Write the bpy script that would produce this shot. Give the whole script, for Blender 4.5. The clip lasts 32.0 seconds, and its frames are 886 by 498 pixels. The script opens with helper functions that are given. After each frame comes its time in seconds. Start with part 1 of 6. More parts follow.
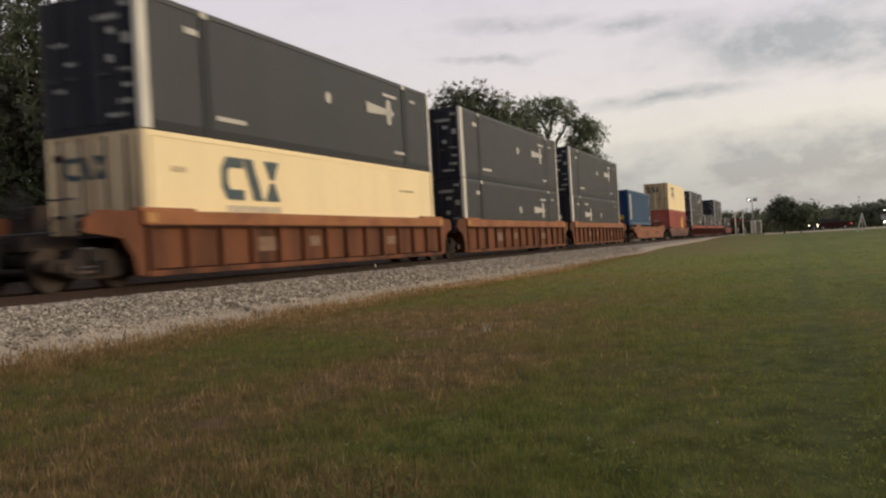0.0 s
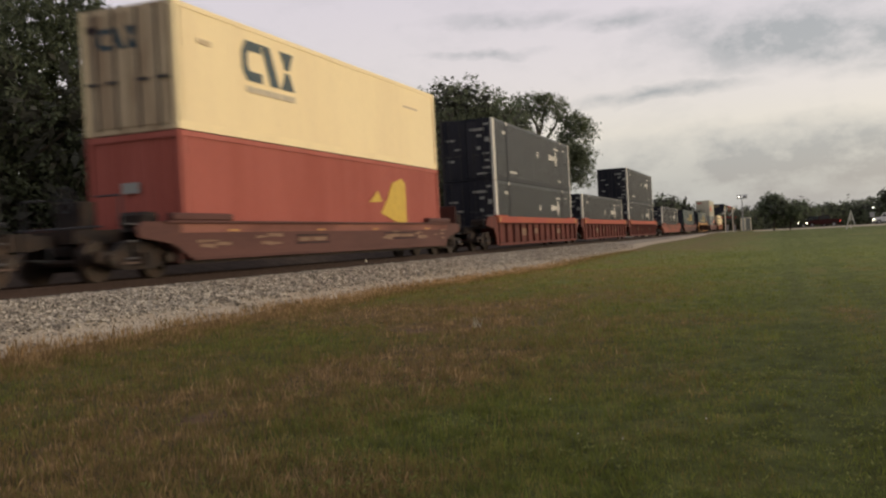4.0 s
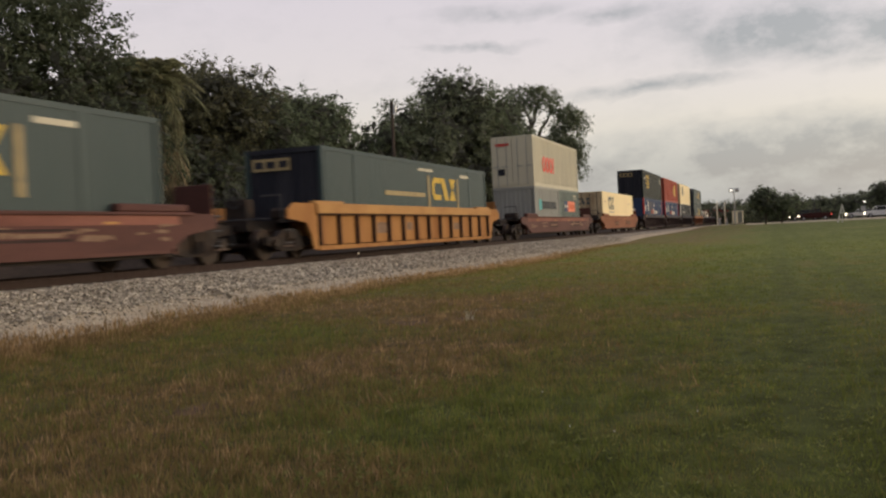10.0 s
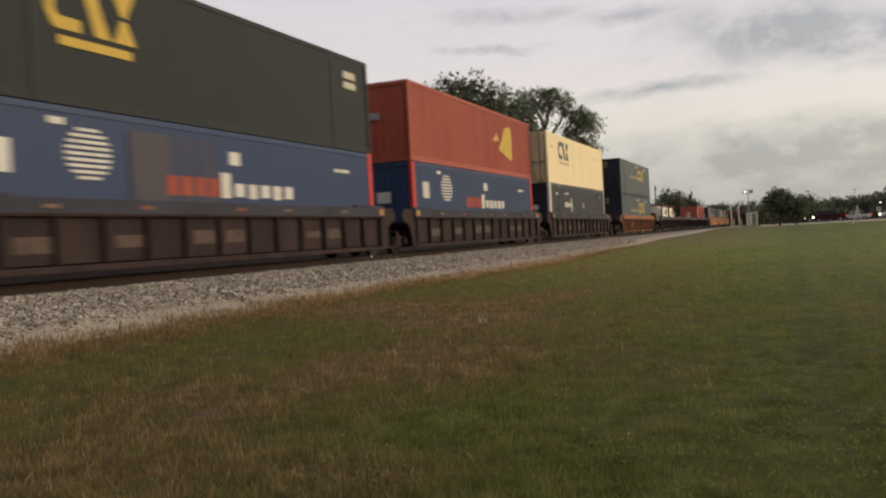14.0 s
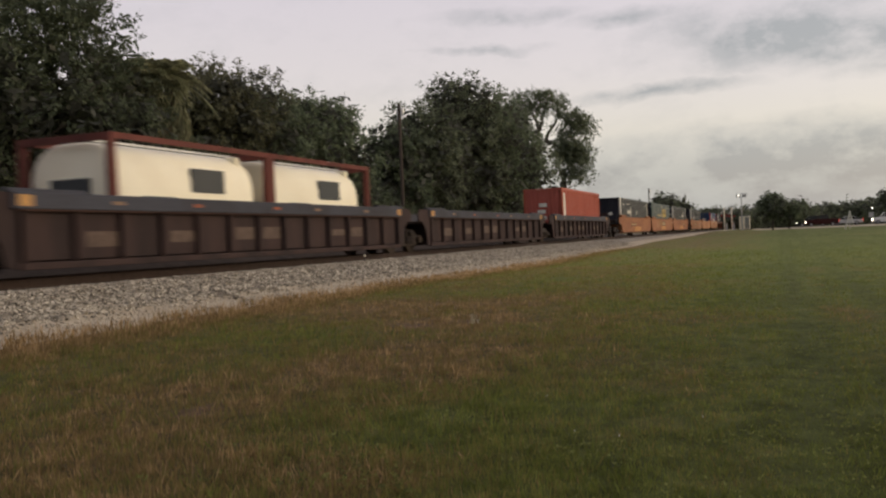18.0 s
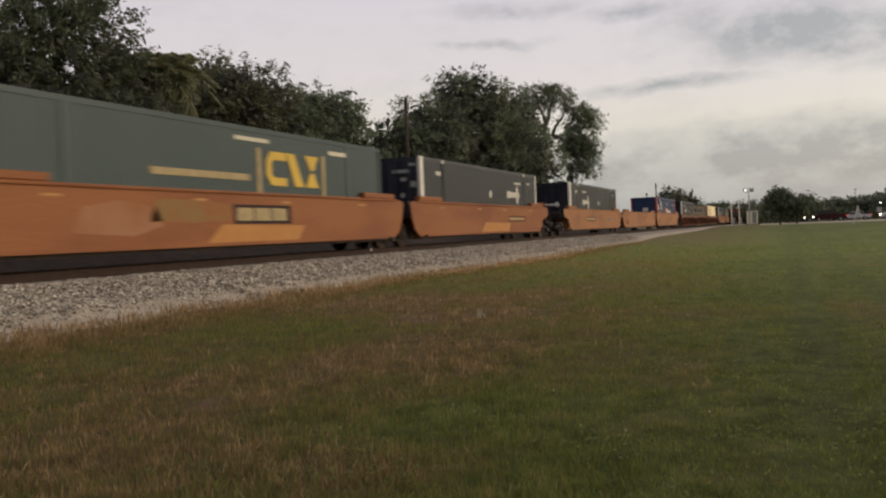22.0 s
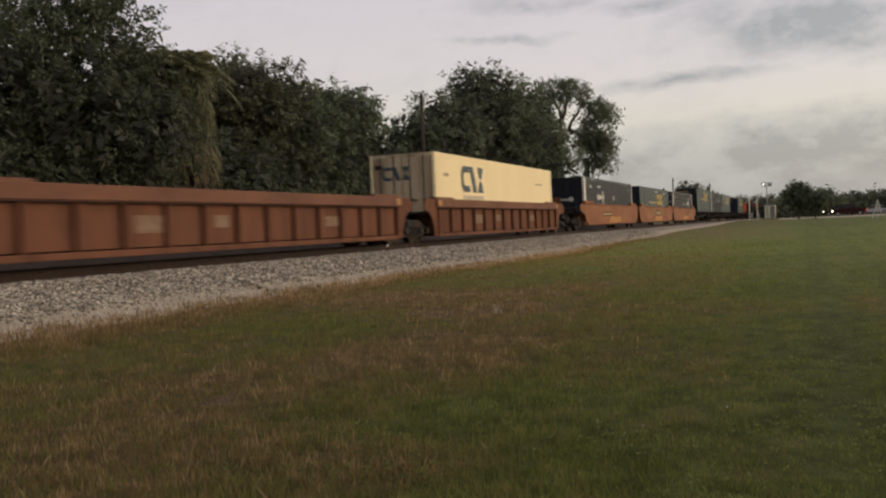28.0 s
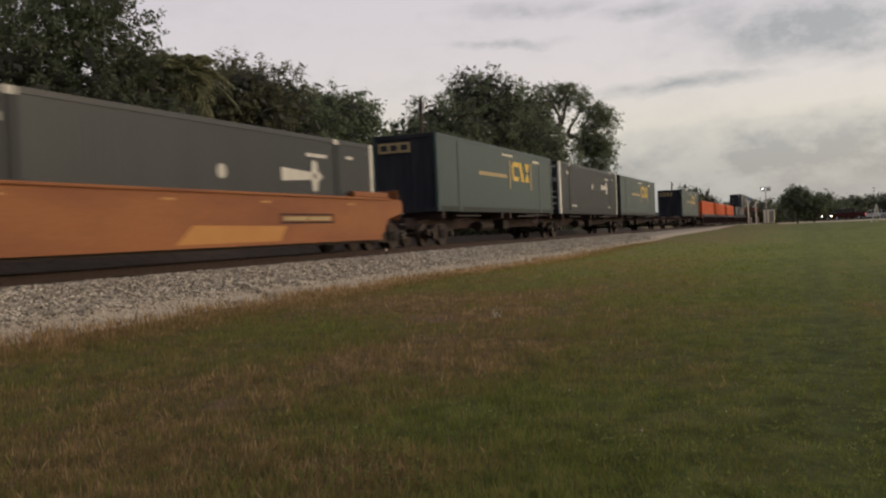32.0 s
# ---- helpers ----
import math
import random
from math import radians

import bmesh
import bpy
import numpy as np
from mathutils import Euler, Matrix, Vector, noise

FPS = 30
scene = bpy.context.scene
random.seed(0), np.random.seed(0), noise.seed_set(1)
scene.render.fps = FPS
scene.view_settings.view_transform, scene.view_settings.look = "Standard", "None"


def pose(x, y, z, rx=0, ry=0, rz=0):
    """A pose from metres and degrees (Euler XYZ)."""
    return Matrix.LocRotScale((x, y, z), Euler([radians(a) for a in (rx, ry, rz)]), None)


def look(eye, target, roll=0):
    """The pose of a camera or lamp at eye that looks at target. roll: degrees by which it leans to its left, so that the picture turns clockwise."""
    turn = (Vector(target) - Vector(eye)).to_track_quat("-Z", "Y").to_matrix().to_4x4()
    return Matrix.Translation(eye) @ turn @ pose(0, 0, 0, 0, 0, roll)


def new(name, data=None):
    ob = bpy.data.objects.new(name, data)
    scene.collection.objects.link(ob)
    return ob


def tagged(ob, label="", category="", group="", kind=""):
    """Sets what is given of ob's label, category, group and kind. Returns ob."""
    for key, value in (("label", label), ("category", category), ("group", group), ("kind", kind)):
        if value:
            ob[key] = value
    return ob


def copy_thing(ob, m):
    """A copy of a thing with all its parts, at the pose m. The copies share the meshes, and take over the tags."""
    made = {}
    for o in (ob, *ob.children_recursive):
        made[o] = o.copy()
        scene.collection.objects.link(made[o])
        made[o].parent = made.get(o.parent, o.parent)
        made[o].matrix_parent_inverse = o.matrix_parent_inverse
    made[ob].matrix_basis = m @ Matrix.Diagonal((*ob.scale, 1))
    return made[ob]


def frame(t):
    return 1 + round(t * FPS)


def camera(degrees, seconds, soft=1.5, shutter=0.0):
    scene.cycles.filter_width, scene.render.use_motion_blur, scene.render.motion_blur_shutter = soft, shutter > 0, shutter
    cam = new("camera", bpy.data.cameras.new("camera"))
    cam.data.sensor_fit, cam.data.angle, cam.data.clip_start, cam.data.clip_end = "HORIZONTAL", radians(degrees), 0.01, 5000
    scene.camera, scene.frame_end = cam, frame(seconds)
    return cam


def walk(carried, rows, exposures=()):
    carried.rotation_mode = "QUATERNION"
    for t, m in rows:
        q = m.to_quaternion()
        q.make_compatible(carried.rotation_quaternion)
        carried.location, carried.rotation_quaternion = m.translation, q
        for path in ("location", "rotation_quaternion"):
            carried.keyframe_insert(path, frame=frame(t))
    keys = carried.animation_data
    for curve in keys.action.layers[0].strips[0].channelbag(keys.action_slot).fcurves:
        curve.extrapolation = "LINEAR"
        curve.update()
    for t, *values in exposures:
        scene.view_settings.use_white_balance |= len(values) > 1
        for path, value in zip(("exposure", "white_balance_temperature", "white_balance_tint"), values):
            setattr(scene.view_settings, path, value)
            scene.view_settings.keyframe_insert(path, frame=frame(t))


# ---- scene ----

# The camera stands still in a hand beside the line and only turns a little.
EYE_Z = 1.20
cam = camera(52.2, 32.0, soft=2.3, shutter=0.4)
TURNS = [
    (0, 89.966, 3.281, 21.158), (0.5, 89.903, 3.171, 21.149), (1, 89.796, 3.092, 20.970), (1.5, 89.775, 3.054, 20.851),
    (2, 89.670, 2.871, 20.934), (2.5, 89.581, 2.947, 20.994), (3, 89.677, 3.140, 20.925), (3.5, 89.622, 3.076, 20.829),
    (5.5, 89.893, 3.135, 19.729), (6, 89.527, 3.112, 20.344), (6.5, 89.309, 3.010, 20.376), (7, 89.359, 3.041, 19.965),
    (7.5, 89.030, 2.773, 19.530), (8, 88.946, 2.668, 19.386), (8.5, 88.991, 2.730, 19.621), (9, 89.062, 2.875, 19.818),
    (9.5, 89.068, 2.812, 19.900), (10, 89.163, 2.899, 20.096), (10.5, 89.217, 3.045, 20.215), (11, 89.241, 3.054, 20.324),
    (11.5, 89.348, 2.936, 20.458), (12, 89.418, 2.925, 20.495), (12.5, 89.498, 3.092, 20.469), (13, 89.632, 3.141, 20.517),
    (13.5, 89.566, 3.212, 20.756), (14, 89.382, 3.118, 20.910), (14.5, 89.277, 2.979, 20.994), (16.5, 89.254, 2.812, 20.395),
    (17, 89.295, 2.776, 20.395), (17.5, 89.349, 2.609, 20.453), (18, 89.367, 2.420, 20.495), (18.5, 89.333, 2.213, 20.821),
    (19, 89.192, 2.021, 21.003), (19.5, 89.246, 2.254, 20.909), (20, 89.329, 2.347, 20.762), (20.5, 89.337, 2.386, 20.792),
    (21, 89.301, 2.320, 20.918), (21.5, 89.164, 2.355, 21.015), (22, 89.023, 2.329, 20.908), (22.5, 88.926, 2.208, 20.937),
    (23, 88.939, 2.374, 21.414), (23.5, 88.990, 2.229, 21.589), (24, 88.986, 2.340, 21.591), (24.5, 88.827, 2.211, 21.502),
    (25, 88.861, 2.454, 21.589), (25.5, 88.969, 2.340, 21.687), (27.5, 88.882, 2.304, 21.937), (28, 88.791, 2.521, 21.926),
    (28.5, 88.744, 2.515, 22.097), (29, 88.762, 2.412, 22.236), (29.5, 88.764, 2.572, 22.125), (30, 88.786, 2.789, 22.020),
    (30.5, 88.770, 2.845, 22.013), (31, 88.949, 2.632, 22.041), (31.5, 89.039, 2.460, 21.999), (32, 89.056, 2.480, 21.869),
]
walk(cam, [(t, pose(0, 0, EYE_Z, a, b, c)) for t, a, b, c in TURNS],
     exposures=((0, -0.01), (6, -0.06), (13, -0.03), (19, -0.08), (24, -0.11), (28, -0.17), (32, -0.14)))

# ---- world and light: a dull evening sky with broken grey cloud ----
world = bpy.data.worlds.new("evening_sky")
scene.world = world
world.use_nodes = True
SUN_UP, SUN_ROUND = radians(14), radians(62)


def sky():
    nt = world.node_tree
    N, L = nt.nodes, nt.links
    N.clear()
    out, bg = N.new("ShaderNodeOutputWorld"), N.new("ShaderNodeBackground")
    nis = N.new("ShaderNodeTexSky")
    nis.sky_type, nis.sun_disc = "NISHITA", False
    nis.sun_elevation, nis.sun_rotation, nis.dust_density = SUN_UP, SUN_ROUND, 3.0
    co, sep = N.new("ShaderNodeTexCoord"), N.new("ShaderNodeSeparateXYZ")
    L.new(co.outputs["Generated"], sep.inputs[0])
    ramp = N.new("ShaderNodeValToRGB")
    els = ramp.color_ramp.elements
    els[0].position, els[0].color = 0.0, (0.475, 0.482, 0.470, 1)
    els[1].position, els[1].color = 1.0, (0.50, 0.47, 0.50, 1)
    for at, col in ((0.05, (0.525, 0.520, 0.495, 1)), (0.11, (0.70, 0.63, 0.555, 1)), (0.17, (0.70, 0.622, 0.605, 1)), (0.30, (0.655, 0.58, 0.62, 1))):
        e = els.new(at)
        e.color = col
    L.new(sep.outputs["Z"], ramp.inputs[0])
    # the cloud: ragged grey banks, laid out by their bearing to the right and their height
    turn = N.new("ShaderNodeMapping")
    turn.inputs["Rotation"].default_value = (0, 0, radians(-20.5))
    L.new(co.outputs["Generated"], turn.inputs[0])
    mp = N.new("ShaderNodeMapping")
    mp.inputs["Scale"].default_value = (7.0, 3.0, 12.0)
    L.new(turn.outputs[0], mp.inputs[0])
    n1 = N.new("ShaderNodeTexNoise")
    n1.inputs["Scale"].default_value, n1.inputs["Detail"].default_value, n1.inputs["Roughness"].default_value = 2.3, 10, 0.62
    L.new(mp.outputs[0], n1.inputs["Vector"])

    # the banks' outlines are stirred, so that none is a plain oval
    stir, shift, bent = N.new("ShaderNodeTexNoise"), N.new("ShaderNodeVectorMath"), N.new("ShaderNodeVectorMath")
    stir.inputs["Scale"].default_value, stir.inputs["Detail"].default_value, stir.inputs["Roughness"].default_value = 1.1, 6, 0.6
    L.new(mp.outputs[0], stir.inputs["Vector"])
    shift.operation, shift.inputs[1].default_value, shift.inputs[2].default_value = "MULTIPLY_ADD", (0.14, 0.0, 0.050), (-0.07, 0.0, -0.025)
    L.new(stir.outputs["Color"], shift.inputs[0])
    bent.operation = "ADD"
    L.new(turn.outputs[0], bent.inputs[0])
    L.new(shift.outputs[0], bent.inputs[1])

    def sums(kind, a, c, clamp=False):
        m = N.new("ShaderNodeMath")
        m.operation, m.use_clamp = kind, clamp
        for k, v in enumerate((a, c)):
            if isinstance(v, float):
                m.inputs[k].default_value = v
            else:
                L.new(v, m.inputs[k])
        return m.outputs[0]

    total = None
    for right, up, wide, high, weight in ((0.345, 0.194, 0.115, 0.034, 1.15), (0.44, 0.180, 0.09, 0.028, 1.0), (0.385, 0.168, 0.11, 0.014, 0.8), (0.235, 0.148, 0.085, 0.009, 0.85), (0.05, 0.199, 0.050, 0.006, 0.7), (0.08, 0.236, 0.08, 0.010, 0.5),
                                          (0.195, 0.222, 0.06, 0.010, 0.7), (0.37, 0.062, 0.25, 0.040, 1.25), (0.29, 0.050, 0.20, 0.030, 1.05), (0.33, 0.020, 0.30, 0.030, 0.6), (0.44, 0.150, 0.06, 0.008, 0.55)):
        off, size, far = N.new("ShaderNodeVectorMath"), N.new("ShaderNodeVectorMath"), N.new("ShaderNodeVectorMath")
        off.operation, size.operation, far.operation = "SUBTRACT", "MULTIPLY", "LENGTH"
        off.inputs[1].default_value, size.inputs[1].default_value = (right, 0, up), (1 / wide, 0, 1 / high)
        L.new(bent.outputs[0], off.inputs[0])
        L.new(off.outputs[0], size.inputs[0])
        L.new(size.outputs[0], far.inputs[0])
        near = sums("MAXIMUM", sums("SUBTRACT", 1.35, far.outputs["Value"]), 0.0)
        near = sums("MULTIPLY", near, weight * 0.93)
        total = near if total is None else sums("MAXIMUM", total, near)
    ragged = N.new("ShaderNodeMapRange")
    ragged.inputs["From Min"].default_value, ragged.inputs["From Max"].default_value = 0.36, 0.60
    ragged.inputs["To Min"].default_value, ragged.inputs["To Max"].default_value = 0.35, 1.05
    L.new(n1.outputs["Fac"], ragged.inputs["Value"])
    cover = sums("MULTIPLY", total, ragged.outputs[0], True)
    veil = N.new("ShaderNodeMapRange")
    veil.inputs["From Min"].default_value, veil.inputs["From Max"].default_value = 0.5, 0.75
    veil.inputs["To Max"].default_value = 0.16
    L.new(n1.outputs["Fac"], veil.inputs["Value"])
    cover = sums("ADD", cover, veil.outputs[0], True)
    mix = N.new("ShaderNodeMixRGB")
    mix.inputs[2].default_value = (0.348, 0.336, 0.337, 1)
    L.new(cover, mix.inputs[0])
    L.new(ramp.outputs[0], mix.inputs[1])
    add, tone = N.new("ShaderNodeMixRGB"), N.new("ShaderNodeMixRGB")
    tone.blend_type, tone.inputs[0].default_value, tone.inputs[2].default_value = "MULTIPLY", 1.0, (0.04, 0.04, 0.04, 1)
    L.new(nis.outputs[0], tone.inputs[1])
    add.blend_type, add.inputs[0].default_value = "ADD", 1.0
    L.new(mix.outputs[0], add.inputs[1])
    L.new(tone.outputs[0], add.inputs[2])
    dusk, dim = N.new("ShaderNodeMapRange"), N.new("ShaderNodeMixRGB")
    dusk.inputs["From Min"].default_value, dusk.inputs["From Max"].default_value = -0.9, 0.35
    dusk.inputs["To Min"].default_value, dusk.inputs["To Max"].default_value = 0.68, 1.0
    L.new(sep.outputs["Y"], dusk.inputs["Value"])
    dim.blend_type, dim.inputs[0].default_value = "MULTIPLY", 1.0
    L.new(add.outputs[0], dim.inputs[1])
    L.new(dusk.outputs[0], dim.inputs[2])
    L.new(dim.outputs[0], bg.inputs[0])
    bg.inputs[1].default_value = 1.0
    L.new(bg.outputs[0], out.inputs[0])


sky()
sun = new("sun", bpy.data.lights.new("sun", "SUN"))
sun.data.energy, sun.data.angle, sun.data.color = 1.25, radians(28), (1.0, 0.82, 0.60)
sun.matrix_world = look((0, 0, 0), (-math.sin(SUN_ROUND) * math.cos(SUN_UP), -math.cos(SUN_ROUND) * math.cos(SUN_UP), -math.sin(SUN_UP)))


# ---- materials ----
def mat(name, col, rough=0.6, metal=0.0, second=None, amount=0.5, scale=3.0, fine=40.0, grain=0.12, bump=0.15, stretch=(1, 1, 1), spread=0.0, spec=0.25, thin=0.0):
    """A surface with stains at one scale, grain at another, and fine relief."""
    m = bpy.data.materials.new(name)
    m.use_nodes = True
    N, L = m.node_tree.nodes, m.node_tree.links
    b = N["Principled BSDF"]
    b.inputs["Metallic"].default_value = metal
    b.inputs["Specular IOR Level"].default_value = spec
    co, mp, info = N.new("ShaderNodeTexCoord"), N.new("ShaderNodeMapping"), N.new("ShaderNodeObjectInfo")
    mp.inputs["Scale"].default_value = stretch
    off = N.new("ShaderNodeVectorMath")
    off.operation = "MULTIPLY"
    off.inputs[1].default_value = (37.0, 37.0, 37.0)
    L.new(info.outputs["Random"], off.inputs[0])
    L.new(off.outputs[0], mp.inputs["Location"])
    L.new(co.outputs["Object"], mp.inputs["Vector"])
    big, small = N.new("ShaderNodeTexNoise"), N.new("ShaderNodeTexNoise")
    for n, s, d in ((big, scale, 6), (small, fine, 4)):
        n.inputs["Scale"].default_value, n.inputs["Detail"].default_value = s, d
        L.new(mp.outputs[0], n.inputs["Vector"])
    ramp = N.new("ShaderNodeValToRGB")
    ramp.color_ramp.elements[0].position, ramp.color_ramp.elements[1].position = 0.42, 0.68
    L.new(big.outputs["Fac"], ramp.inputs[0])
    mul = N.new("ShaderNodeMath")
    mul.operation, mul.inputs[1].default_value = "MULTIPLY", amount
    L.new(ramp.outputs[0], mul.inputs[0])
    mx = N.new("ShaderNodeMixRGB")
    mx.inputs[1].default_value = (*col, 1)
    mx.inputs[2].default_value = (*(second or [c * 0.6 for c in col]), 1)
    L.new(mul.outputs[0], mx.inputs[0])
    val = N.new("ShaderNodeMapRange")
    val.inputs["To Min"].default_value, val.inputs["To Max"].default_value = 1 - grain * 2, 1 + grain * 2
    L.new(small.outputs["Fac"], val.inputs["Value"])
    last = val.outputs[0]
    if spread:
        geo, sp, pr = N.new("ShaderNodeNewGeometry"), N.new("ShaderNodeMapRange"), N.new("ShaderNodeMath")
        sp.inputs["To Min"].default_value, sp.inputs["To Max"].default_value = 1 - spread, 1 + spread
        L.new(geo.outputs["Random Per Island"], sp.inputs["Value"])
        pr.operation = "MULTIPLY"
        L.new(last, pr.inputs[0])
        L.new(sp.outputs[0], pr.inputs[1])
        last = pr.outputs[0]
    tint = N.new("ShaderNodeMixRGB")
    tint.blend_type, tint.inputs[0].default_value = "MULTIPLY", 1.0
    L.new(mx.outputs[0], tint.inputs[1])
    L.new(last, tint.inputs[2])
    L.new(tint.outputs[0], b.inputs["Base Color"])
    if thin:
        through_light, mixed = N.new("ShaderNodeBsdfTranslucent"), N.new("ShaderNodeMixShader")
        mixed.inputs[0].default_value = thin
        L.new(tint.outputs[0], through_light.inputs["Color"])
        L.new(b.outputs[0], mixed.inputs[1])
        L.new(through_light.outputs[0], mixed.inputs[2])
        L.new(mixed.outputs[0], N["Material Output"].inputs["Surface"])
    rr = N.new("ShaderNodeMapRange")
    rr.inputs["To Min"].default_value, rr.inputs["To Max"].default_value = max(0.05, rough - 0.12), min(1, rough + 0.12)
    L.new(big.outputs["Fac"], rr.inputs["Value"])
    L.new(rr.outputs[0], b.inputs["Roughness"])
    if bump:
        bp = N.new("ShaderNodeBump")
        bp.inputs["Strength"].default_value, bp.inputs["Distance"].default_value = bump, 0.02
        L.new(small.outputs["Fac"], bp.inputs["Height"])
        L.new(bp.outputs[0], b.inputs["Normal"])
    return m


def glow(name, col, strength):
    m = bpy.data.materials.new(name)
    m.use_nodes = True
    b = m.node_tree.nodes["Principled BSDF"]
    b.inputs["Base Color"].default_value = (*col, 1)
    b.inputs["Emission Color"].default_value, b.inputs["Emission Strength"].default_value = (*col, 1), strength
    return m


